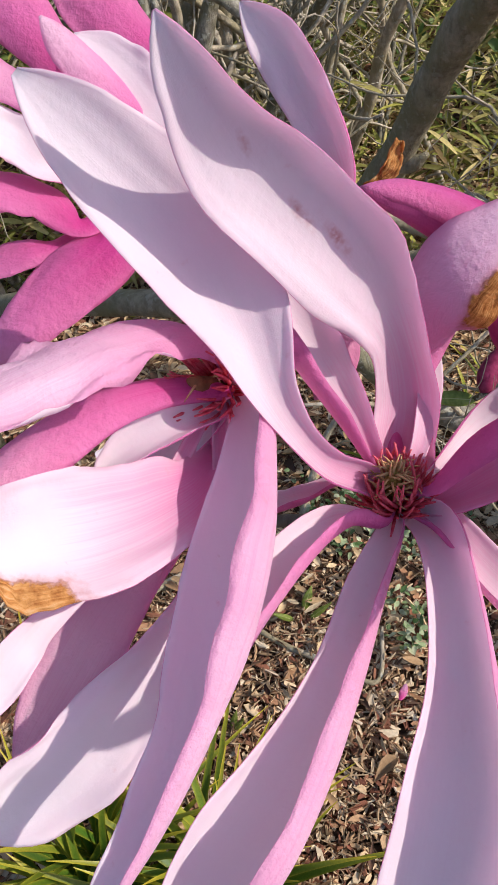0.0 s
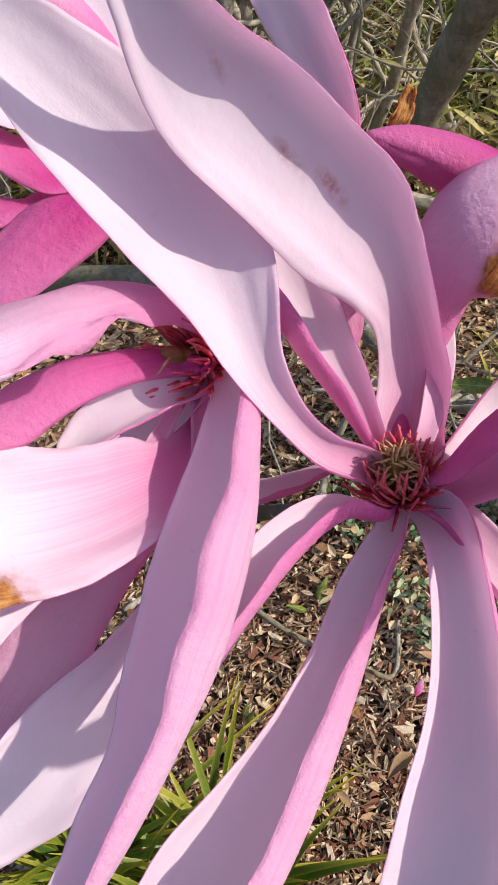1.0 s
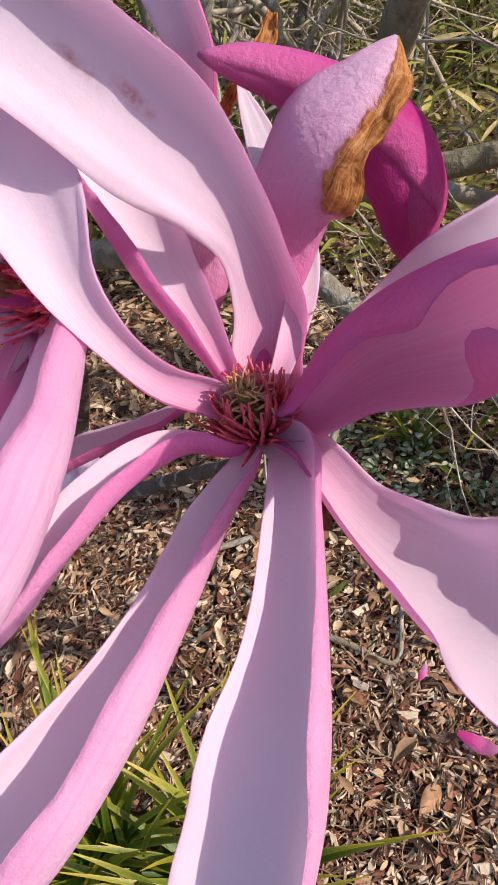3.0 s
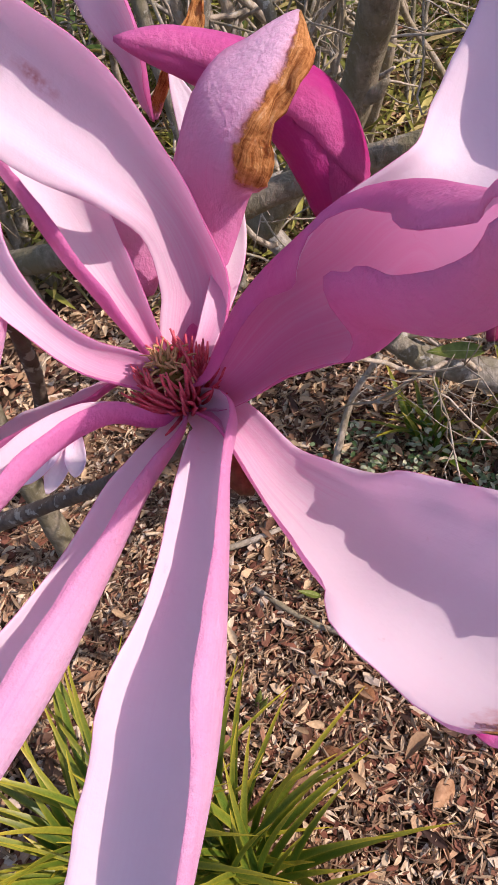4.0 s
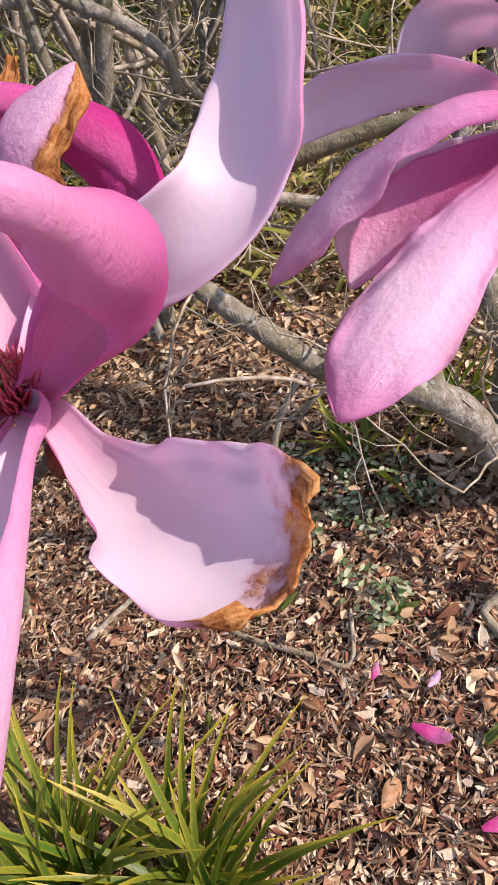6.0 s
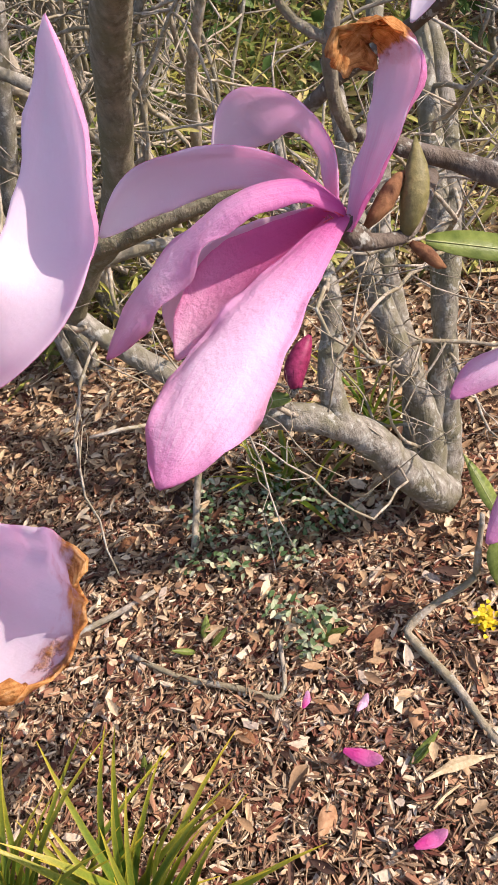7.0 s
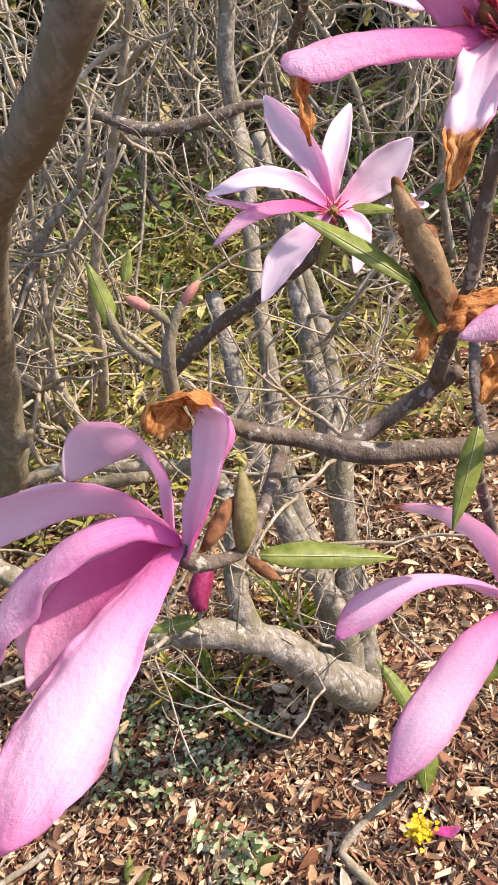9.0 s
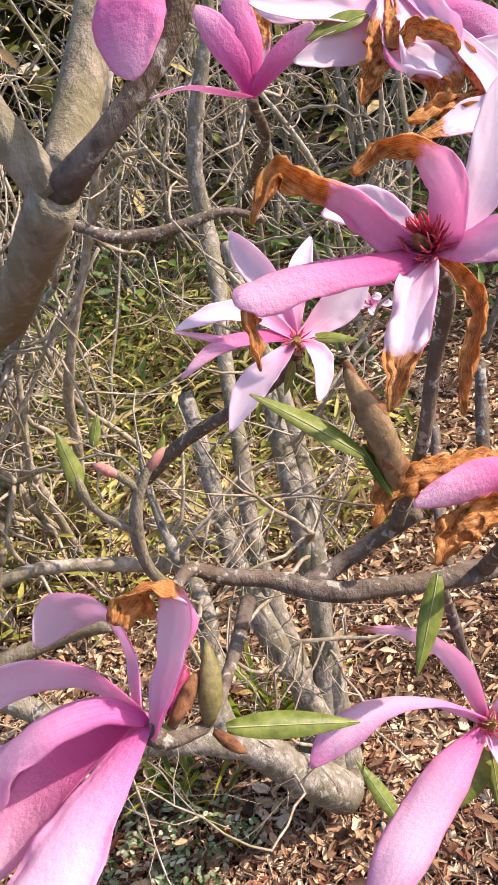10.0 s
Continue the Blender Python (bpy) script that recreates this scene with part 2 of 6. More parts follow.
# ---- mesh helpers ----
def mesh_object(name, verts, faces, mats, parent=None, label="", smooth=True, slots=None):
    me = bpy.data.meshes.new(name)
    me.from_pydata([tuple(v) for v in verts] if not isinstance(verts, np.ndarray) else verts.tolist(), [], faces)
    for m in mats if isinstance(mats, (list, tuple)) else [mats]:
        me.materials.append(m)
    if slots is not None:
        me.polygons.foreach_set("material_index", np.asarray(slots, dtype=np.int32))
    if smooth:
        me.polygons.foreach_set("use_smooth", np.ones(len(me.polygons), dtype=bool))
    ob = new(name, me)
    if parent is not None:
        ob.parent = parent
    return tagged(ob, label)


def thing(name, at, label, category, group=""):
    ob = new(name)
    ob.empty_display_size = 0.02
    ob.location = at
    return tagged(ob, label, category, group)


def spline(pts, count):
    """A smooth curve through rows of numbers, and its parameter from 0 to 1."""
    p = np.array(pts, float)
    gap = np.linalg.norm(np.diff(p[:, :3], axis=0), axis=1) ** 0.7
    knot = np.r_[0, np.cumsum(gap)] / gap.sum()
    slope = np.empty_like(p)
    slope[1:-1] = (p[2:] - p[:-2]) / (knot[2:] - knot[:-2])[:, None]
    slope[0] = (p[1] - p[0]) / (knot[1] - knot[0])
    slope[-1] = (p[-1] - p[-2]) / (knot[-1] - knot[-2])
    s = np.linspace(0, 1, count)
    i = np.clip(np.searchsorted(knot, s, side="right") - 1, 0, len(p) - 2)
    h = (knot[i + 1] - knot[i])[:, None]
    u = ((s - knot[i]) / h[:, 0])[:, None]
    out = (2 * u**3 - 3 * u**2 + 1) * p[i] + (u**3 - 2 * u**2 + u) * h * slope[i] + (3 * u**2 - 2 * u**3) * p[i + 1] + (u**3 - u**2) * h * slope[i + 1]
    return out, s


def unit(v):
    return v / np.maximum(np.linalg.norm(v, axis=-1, keepdims=True), 1e-9)


TEPALS = [0]


def tepal(flower_ob, rows, n0, n1, cup, wilt=0.0, wilt_side=0.0, ruffle=0.2, tone=0.0, blunt=0, wrap=False, count=40, half=9, wilt_wide=0.3, rosy=False, stains=(), skew=0.0, deep=0.0, skin=None):
    """One tepal: rows of x, y, z, half width in millimetres from the flower's base; n0, n1: where its inner face looks;
    skew: how much more one side rolls in than the other; deep: a longer flushed base on the inner face."""
    TEPALS[0] += 1
    seed = TEPALS[0] * 7.31
    first = np.array(rows[0][:3])
    if 3.0 < np.linalg.norm(first) < 60 and flower_ob.name.startswith("magnolia_flower"):
        rows = [(*(first * 0.2), rows[0][3] * 0.6), *rows]
    p, s = spline(np.array(rows) / 1000, count)
    # widths run evenly between the rows and round off at the tip
    raw = np.array(rows) / 1000
    gap = np.linalg.norm(np.diff(raw[:, :3], axis=0), axis=1) ** 0.7
    knot = np.r_[0, np.cumsum(gap)] / gap.sum()
    wide = np.clip(p[:, 3], 0.0004, None)
    last = s > knot[-2]
    u = (s[last] - knot[-2]) / (1 - knot[-2])
    wide[last] = raw[-1, 3] + (raw[-2, 3] - raw[-1, 3]) * np.clip(1 - u ** (3.0 if blunt else 1.5), 0, 1) ** (0.55 if blunt else 0.9)
    spine = p[:, :3]
    tangent = unit(np.gradient(spine, axis=0))
    face = np.array(n0)[None] * (1 - s[:, None]) + np.array(n1)[None] * s[:, None]
    face = unit(face - (face * tangent).sum(1, keepdims=True) * tangent)
    side = np.cross(tangent, face)
    across = np.linspace(-1, 1, 2 * half + 1)
    if not isinstance(cup, tuple):
        cup = (cup * 1.15, cup, cup * 0.8)
    places = (0.0, 0.12, 0.5, 1.0) if len(cup) == 3 else (0.0, 0.12, 0.4, 0.6, 1.0)
    bend = np.interp(s, places, (cup[0] * 0.75, *cup)) / 2
    radius = wide / np.sin(np.minimum(bend, math.pi / 2))
    dry_along = np.clip(0.5 + 0.5 * (s - (1 - wilt)) / max(0.12, 0.35 * wilt), 0, 1) if wilt > 0 and not wilt_side else 0 * s
    verts, alongs, acrosses, wilts = [], [], [], []
    grid = np.zeros((count, len(across), 3))
    for i in range(count):
        for j, a in enumerate(across):
            shrunk = 0.32 * dry_along[i]
            curl = bend[i] * (1 + skew * np.sign(a)) * (1 + 1.6 * shrunk)
            arc = wide[i] * (1 - shrunk) / math.sin(min(curl, math.pi / 2))
            ang = a * curl * (1 + 0.05 * a * a * noise.noise((seed, 11.0 * s[i], 2.0 * a)) * min(1.0, 4 * s[i]))
            wave = noise.noise((seed + 3.0 * a, 9.0 * s[i], seed)) * ruffle * a * a * min(1.0, 2.5 * s[i])
            wave += 0.022 * noise.noise((seed + 6.0 * a, 1.6 * s[i], 8.1)) + 0.05 * noise.noise((seed + 1.3 * a, 4.0 * s[i], 3.7))
            wave += 0.05 * noise.noise((seed + 9.0 * a, 31.0 * s[i], 5.3)) * a**4
            dry = 0.0
            if wilt > 0:
                reach = (s[i] - (1 - wilt)) / max(0.12, 0.35 * wilt)
                dry = max(0.0, min(1.0, 0.5 + 0.5 * reach))
                if wilt_side:
                    start = max(0.0, min(1.0, (s[i] - (1 - wilt)) / 0.22))
                    dry = start * max(0.0, min(1.0, 0.5 + (a * wilt_side - 1 + wilt_wide * (0.5 + start)) * 2.2))
            lift = -radius[i] if wrap else -0.5 * radius[i] * (1 - math.cos(bend[i]))
            q = spine[i] + face[i] * lift + side[i] * arc * math.sin(ang) + face[i] * (arc * (1 - math.cos(ang)) + wave * wide[i])
            if dry > 0.4:
                k = (dry - 0.4) * 1.6 * max(wide[i], 0.003) * (0.18 if wilt_side else 0.32)
                jit = noise.noise_vector(Vector(q) * (90 if wilt_side else 170) + Vector((seed, 0, 0)))
                crease = noise.noise_vector(Vector(q) * 420 + Vector((0, seed, 0)))
                q = q + np.array(jit) * k * 1.25 + np.array(crease) * k * 0.55
            grid[i, j] = q
            alongs.append(s[i] + tone), acrosses.append(a), wilts.append(dry)
    # two skins, a little apart
    du, dv = np.gradient(grid, axis=1), np.gradient(grid, axis=0)
    normal = unit(np.cross(dv, du))
    normal *= np.sign((normal * face[:, None]).sum(-1, keepdims=True)[:, half : half + 1])
    thick = 0.00035 * np.minimum(1, 0.3 + 8 * (1 - np.abs(across)))[None, :, None]
    inner, outer = grid + normal * thick, grid - normal * thick
    m = len(across)
    verts = np.concatenate([inner.reshape(-1, 3), outer.reshape(-1, 3)])
    faces, slots, off = [], [], count * m
    for i in range(count - 1):
        for j in range(m - 1):
            a, b, c, d = i * m + j, i * m + j + 1, (i + 1) * m + j + 1, (i + 1) * m + j
            faces.append((a, b, c, d)), slots.append(0)
            faces.append((off + a, off + d, off + c, off + b)), slots.append(1)
    rim = [i * m for i in range(count)] + [(count - 1) * m + j for j in range(1, m)] + [i * m + m - 1 for i in range(count - 2, -1, -1)] + [j for j in range(m - 2, 0, -1)]
    for a, b in zip(rim, rim[1:] + rim[:1]):
        faces.append((a, b, off + b, off + a)), slots.append(1)
    ob = mesh_object("tepal", verts, faces, [OUTER if rosy else INNER, skin or OUTER], flower_ob, slots=slots)
    for name, values in (("along", alongs), ("across", acrosses), ("wilt", wilts)):
        ob.data.attributes.new(name, "FLOAT", "POINT").data.foreach_set("value", np.array(values + values, dtype=np.float32))
    marks = np.zeros(len(alongs), dtype=np.float32)
    for at, side_at, long, wide_at in stains:
        spot = 1 - np.hypot((np.array(alongs) - tone - at) / long, (np.array(acrosses) - side_at - 1.2 * (np.array(alongs) - tone - at)) / wide_at)
        marks = np.maximum(marks, np.clip(spot, 0, 1))
    ob.data.attributes.new("stain", "FLOAT", "POINT").data.foreach_set("value", np.concatenate([marks, marks * 0]).astype(np.float32))
    if tone < 0 or deep:
        paler = np.array([v - 0.7 * min(tone, 0) - deep for v in alongs] + alongs, dtype=np.float32)
        ob.data.attributes["along"].data.foreach_set("value", paler)
    if wilt >= 0.12:
        tagged(ob, "tepal with a dry brown curled end")
    return ob


def tube(name, pts, mat, parent=None, label="", sides=10, step=0.012, lumps=0.12, origin=None):
    """A tapered round limb through rows of x, y, z, radius in metres."""
    raw = np.array(pts, float)
    length = np.linalg.norm(np.diff(raw[:, :3], axis=0), axis=1).sum()
    count = int(max(6, min(90, length / step)))
    p, s = spline(raw, count)
    base = np.array(origin if origin is not None else (0, 0, 0), float)
    verts, faces = tube_rows(p[:, :3] - base, np.clip(p[:, 3], 0.0003, None), sides, lumps)
    return mesh_object(name, verts, faces, mat, parent, label)


def tube_rows(spine, radius, sides, lumps=0.1, seed=0.0):
    tangent = unit(np.gradient(spine, axis=0))
    ref = np.array((0.31, 0.2, 0.93))
    if abs(tangent[len(tangent) // 2] @ ref) > 0.85:
        ref = np.array((0.9, 0.4, 0.1))
    side = unit(np.cross(tangent, ref))
    other = np.cross(tangent, side)
    ang = np.linspace(0, 2 * math.pi, sides, endpoint=False)
    count = len(spine)
    swell = np.ones((count, sides))
    if lumps:
        for i in range(count):
            near = Vector(spine[i]) * 28
            ring = 1 + lumps * noise.noise(near)
            for j in range(sides):
                swell[i, j] = ring + lumps * noise.noise(near * 2 + Vector((math.cos(ang[j]), math.sin(ang[j]), seed)) * 1.3)
    pts = spine[:, None] + (radius[:, None] * swell)[..., None] * (np.cos(ang)[None, :, None] * side[:, None] + np.sin(ang)[None, :, None] * other[:, None])
    verts = np.concatenate([pts.reshape(-1, 3), spine[:1], spine[-1:]])
    faces = []
    for i in range(count - 1):
        for j in range(sides):
            k = (j + 1) % sides
            faces.append((i * sides + j, i * sides + k, (i + 1) * sides + k, (i + 1) * sides + j))
    for j in range(sides):
        k = (j + 1) % sides
        faces.append((count * sides, k, j))
        faces.append((count * sides + 1, (count - 1) * sides + j, (count - 1) * sides + k))
    return verts, faces


class Heap:
    """Many small pieces joined into one mesh."""

    def __init__(self):
        self.verts, self.faces, self.n = [], [], 0

    def add(self, verts, faces):
        verts = np.asarray(verts)
        self.verts.append(verts)
        self.faces.extend(tuple(i + self.n for i in f) for f in faces)
        self.n += len(verts)

    def done(self, name, mat, parent=None, label="", smooth=True):
        return mesh_object(name, np.concatenate(self.verts), self.faces, mat, parent, label, smooth)


def leaf_piece(base, way, up, length, width, droop=0.2, fold=0.25, count=7):
    """A pointed leaf: verts and faces of one folded, drooping sheet with thickness left to its two sides."""
    way, up = unit(np.array(way, float)), np.array(up, float)
    side = unit(np.cross(way, up))
    lift = np.cross(side, way)
    verts, faces = [], []
    for i in range(count):
        v = i / (count - 1)
        w = width * 0.5 * math.sin(math.pi * min(1, 0.06 + 0.94 * v) ** 0.8) + 0.0004
        c = np.array(base) + way * length * v - lift * droop * length * v * v
        verts += [c - side * w + lift * fold * w, c, c + side * w + lift * fold * w]
    for i in range(count - 1):
        a = 3 * i
        faces += [(a, a + 1, a + 4, a + 3), (a + 1, a + 2, a + 5, a + 4)]
    return np.array(verts), faces


# ---- flowers ----
def flower(at, axis, label, group):
    ob = thing("magnolia_flower", at, label, "flower", group or "magnolia flowers")
    ob["axis"] = axis
    return ob


def stamen_mesh(name, mat, length, radius, curl):
    s = np.linspace(0, 1, 6)
    spine = np.stack([curl * length * s**2, 0 * s, length * s], 1)
    verts, faces = tube_rows(spine, radius * (1 - 0.6 * s**3), 5, 0)
    ob = mesh_object(name, verts, faces, mat)
    me = ob.data
    bpy.data.objects.remove(ob)
    return me


STAMEN_MESHES = [stamen_mesh("stamen", STAMEN, 0.0116, 0.0006, c) for c in (0.25, 0.4, 0.1, 0.5)]
STYLE_MESHES = [stamen_mesh("style", STYLE, 0.0042, 0.00042, c) for c in (1.0, 0.6, 1.3)]


def centre(ob, stamens, styles, size=1.0, cone=PISTIL):
    """The middle of a flower: receptacle, cone of pistils with curled styles, and a ring of stamens."""
    rnd = random.Random(stamens * 31 + styles)
    axis = Vector(ob["axis"])
    turn = axis.to_track_quat("Z", "Y")
    frame_m = turn.to_matrix().to_4x4()
    s = np.linspace(0, 1, 10)
    spine = np.stack([0 * s, 0 * s, -0.008 + 0.0245 * s], 1) * size
    rad = size * np.array([0.0035, 0.0045, 0.0046, 0.0044, 0.004, 0.0036, 0.0031, 0.0026, 0.002, 0.0008])
    verts, faces = tube_rows(spine, rad, 12, 0.25)
    verts = np.array([frame_m @ Vector(v) for v in verts])
    core = mesh_object("pistil_cone", verts, faces, cone, ob, "olive green cone of pistils" if cone == PISTIL else "dark withered cone of pistils")
    for k in range(stamens):
        a = 2.399963 * k
        level = (k + 0.5) / stamens
        lean = radians(66 - 38 * level + rnd.uniform(-9, 9))
        base = Vector((math.cos(a) * 0.0045, math.sin(a) * 0.0045, -0.002 + 0.007 * level)) * size
        way = Vector((math.cos(a) * math.sin(lean), math.sin(a) * math.sin(lean), math.cos(lean)))
        inward = (Vector((0, 0, 1)) - way * way.z).normalized()
        m = Matrix((inward, way.cross(inward), way)).transposed().to_4x4() @ Matrix.Rotation(rnd.uniform(-0.8, 0.8), 4, "Z")
        part = new("stamen", rnd.choice(STAMEN_MESHES))
        part.parent = ob
        part.matrix_local = frame_m @ Matrix.Translation(base) @ m @ Matrix.Scale(size * rnd.uniform(0.8, 1.15), 4)
    for k in range(styles):
        a = 2.399963 * k + 1
        level = (k + 0.5) / styles
        lean = radians(84 - 60 * level + rnd.uniform(-8, 8))
        base = Vector((math.cos(a) * 0.0045 * (1 - 0.75 * level), math.sin(a) * 0.0045 * (1 - 0.75 * level), 0.0075 + 0.0085 * level)) * size
        way = Vector((math.cos(a) * math.sin(lean), math.sin(a) * math.sin(lean), math.cos(lean)))
        m = way.to_track_quat("Z", "Y").to_matrix().to_4x4() @ pose(0, 0, 0, 0, 0, rnd.uniform(0, 360))
        part = new("style", rnd.choice(STYLE_MESHES))
        part.parent = core
        part.matrix_local = frame_m @ Matrix.Translation(base) @ m @ Matrix.Scale(size * rnd.uniform(0.8, 1.1), 4)


# the large open bloom
flower_a = flower((0.0387, 0.1589, 0.7738), (-0.12, -0.055, 0.991), 'wide open pink magnolia flower with red stamens, some tepals browned', '')
tepal(flower_a, [(1.5, 9, 1.5, 8.4), (1, 17.4, 8.2, 9.2), (2.4, 26.9, 17.3, 9.5), (-0.6, 30.7, 34.6, 8), (-6.1, 26.7, 52.1, 10.5), (-15.6, 20.9, 71.3, 14.7), (-28.5, 17.2, 89.9, 14.3), (-41.2, 13.8, 107.7, 12.9), (-48.3, 10, 125.6, 7.8), (-54.1, 10.9, 140.8, 0.3)], (0.32, -0.63, 0.71), (-0.12, -0.74, 0.66), (2.6, 1.9, 1.6), skew=0.45, stains=((0.6, 0.25, 0.055, 0.055), (0.66, 0.12, 0.03, 0.035), (0.8, 0.2, 0.012, 0.06)))
tepal(flower_a, [(-8.9, -1.1, 10.8, 4.6), (-19.2, -5.6, 21.7, 4.4), (-28.3, -5.3, 34.8, 4.4), (-35.8, -2.3, 50.4, 7), (-42.3, 7.9, 64.5, 12.5), (-50.8, 13.8, 79.9, 15.8), (-62.2, 16.2, 95.1, 15.3), (-76.6, 18.8, 111.3, 11.6), (-90.9, 20.9, 126.7, 1.2)], (0.3, -0.46, 0.83), (-0.02, -0.75, 0.66), (3.4, 1.8, 0.9), stains=((0.68, 0.1, 0.01, 0.05),))
tepal(flower_a, [(-8.4, 8.5, 13.7, 3.5), (-14.6, 14.9, 23.7, 5.8), (-25.2, 27.2, 34.6, 8.8), (-36, 39.8, 45.7, 9.8), (-46.6, 49.4, 55.5, 8.2), (-56.6, 56.1, 65.3, 0.4)], (0.69, -0.31, 0.65), (0.78, -0.19, 0.6), (4.2, 3.8, 3.0), tone=-0.25)
tepal(flower_a, [(-17.1, 3, 5.6, 2.1), (-29.7, -0.5, 1.5, 4), (-44.8, -2.5, -3.3, 6.2), (-62, -6.7, -9.5, 6.4), (-75.2, -10.1, -16, 0.5)], (0.09, 0.29, 0.95), (0.09, 0.29, 0.95), 2.6, tone=-0.3)
tepal(flower_a, [(-4.8, -9.7, 2.1, 2.6), (-15.3, -14.8, 11.1, 5), (-27.4, -28.9, 15.2, 6.6), (-37.8, -45, 13, 6.9), (-47.2, -60.5, 7, 6.2), (-54.7, -71.6, 1.8, 0.5)], (-0.23, 0.4, 0.89), (-0.33, 0.29, 0.9), (3.6, 3.3, 2.8))
tepal(flower_a, [(-2, -11.1, -1.4, 4.2), (-8.5, -29.5, -0.3, 5.9), (-17.2, -58.5, -2.8, 7.1), (-28, -82.4, -6.4, 10), (-39.6, -101.2, -10, 12.2), (-50.7, -116.3, -16.1, 9.3), (-56.8, -126.1, -21.3, 1.2)], (-0.3, -0.55, 0.78), (-0.4, -0.53, 0.75), (3.2, 4.5, 3.6), skew=-0.15, tone=0.45)
tepal(flower_a, [(10.4, -10.5, 2, 6.6), (13.2, -33.7, 7.9, 6.7), (14.2, -62.6, 4.8, 8.6), (11.5, -89.4, -1.3, 12.9), (6.4, -110, -17, 14), (1.4, -133.2, -27.9, 12.5), (-1.4, -155.4, -35.8, 0.5)], (-0.02, -0.59, 0.8), (-0.38, -0.53, 0.74), (3.2, 3.8, 1.7), skew=-0.14, tone=0.45)
tepal(flower_a, [(15.1, -8.8, 0.7, 5), (28.1, -23.6, -3.4, 7), (45.5, -42, 2, 11.5), (60, -56.5, 9.5, 16), (73, -69.5, 14.5, 19), (84, -77.5, 17.5, 20.5), (90.5, -82.5, 19, 15)], (-0.05, -0.3, 0.95), (-0.68, -0.32, 0.66), (2.6, 2.8, 1.9), skew=0.6, wilt=0.07, ruffle=0.3, blunt=1, stains=((0.5, 0.15, 0.006, 0.05),))
tepal(flower_a, [(12.6, -3.4, 7.4, 5.9), (28.4, -1.6, 22.3, 11.1), (46.8, -10.2, 39.4, 14.1), (57, -26.5, 57.1, 12.5), (64.1, -48.1, 71.9, 10.6), (68.7, -68.5, 85.1, 8.3), (72.8, -84, 98, 3.9), (71.9, -96.9, 110.3, 0.8)], (0.5, -0.78, 0.35), (-0.4, -0.55, 0.62), (4.5, 4.9, 5.4, 5.7), tone=-0.32, blunt=1, ruffle=0.3)
tepal(flower_a, [(7.2, 13.8, 11.3, 3.1), (10.8, 36.6, 17.3, 4.6), (8.1, 56.2, 22.5, 5.5), (-0.4, 78.7, 32.2, 5.7), (-10.1, 99.8, 48, 0.7)], (0.23, -0.66, 0.71), (0.23, -0.66, 0.71), 1.0)
tepal(flower_a, [(0.2, 26, 8.5, 3.9), (7.7, 39, 24, 6.1), (9.6, 41.5, 39.8, 13.4), (18.3, 42, 56.2, 15.9), (29.7, 49.5, 65.4, 11), (37.6, 60, 71.4, 0.7)], (-0.14, 0.51, -0.85), (0.06, 0.51, -0.86), (2.4, 1.9, 1.5), wilt=0.55, wilt_side=-1, tone=0.1, wilt_wide=0.35)
tepal(flower_a, [(11.2, 8.5, 5.1, 1.6), (29.5, 27.3, 9.7, 6.4), (54.1, 22.1, 26.6, 14), (74.4, 26.9, 36.9, 14.5), (85.4, 39.9, 47.6, 16.5), (92.9, 50.6, 64.9, 14.5), (97.8, 60.2, 83.2, 9.5), (99.7, 70.2, 100.1, 0.4)], (0.5, -0.6, 0.62), (-0.85, -0.5, 0.2), (2.2, 2.0, 2.0), tone=0.2, skew=-0.3, ruffle=0.35)
centre(flower_a, 118, 60)

# the bloom beside it
flower_b = flower((-0.0144, 0.1714, 0.8096), (-0.391, -0.55, 0.738), 'pink magnolia flower with long drooping tepals beside another bloom', '')
tepal(flower_b, [(10.2, -9.8, 0.9, 6.7), (10.9, -28.9, -3.5, 9.5), (9.1, -51, -8.4, 12.1), (5.7, -76.2, -13.4, 11.3), (1.3, -98.7, -15.6, 7.9), (-4.3, -116.2, -18.2, 5.7), (-9.6, -127.8, -20.2, 4.3), (-14.5, -137.3, -24.7, 2.9), (-18.1, -144.1, -26.8, 1)], (-0.39, -0.55, 0.74), (-0.49, -0.52, 0.7), (3.5, 3.8, 3.0), ruffle=0.3, tone=0.65, skew=-0.2)
tepal(flower_b, [(1.1, 2.2, 11.4, 4.6), (-9.7, -1.9, 23.2, 8.6), (-22.2, -17.1, 32, 12.3), (-33.6, -34.7, 38.3, 12.8), (-44.7, -48.9, 40.9, 11.4), (-56.9, -60, 39.7, 7.4), (-65.4, -66.7, 37.8, 0.5)], (-0.08, -0.12, -0.99), (-0.08, -0.12, -0.99), 1.7, ruffle=0.7, tone=0.35)
tepal(flower_b, [(2.6, -4.2, 3.9, 3), (-12.3, -10, 9.4, 4.8), (-27.2, -20.7, 13.1, 6.9), (-41.1, -34.7, 12.3, 8.2), (-50.6, -45.4, 10.9, 7.3), (-59.5, -57.8, 7.9, 0.6)], (-0.11, 0.25, -0.96), (-0.11, 0.25, -0.96), 1.8, tone=-0.2)
tepal(flower_b, [(1.7, -7.8, -0.6, 2.6), (-7.8, -14.6, 1.6, 4.8), (-20, -21.3, 0.4, 6.4), (-27.9, -26.7, -3.3, 4.8), (-32.6, -31.9, -7.2, 0.6)], (-0.2, -0.4, 0.89), (-0.2, -0.4, 0.89), 2.4)
tepal(flower_b, [(0.2, -6.9, -5, 2.3), (-10.5, -11.3, -12.7, 4.8), (-21.8, -14.1, -20.2, 5.2), (-30.4, -18.8, -23, 0.7)], (-0.21, -0.29, 0.93), (-0.21, -0.29, 0.93), 1.6)
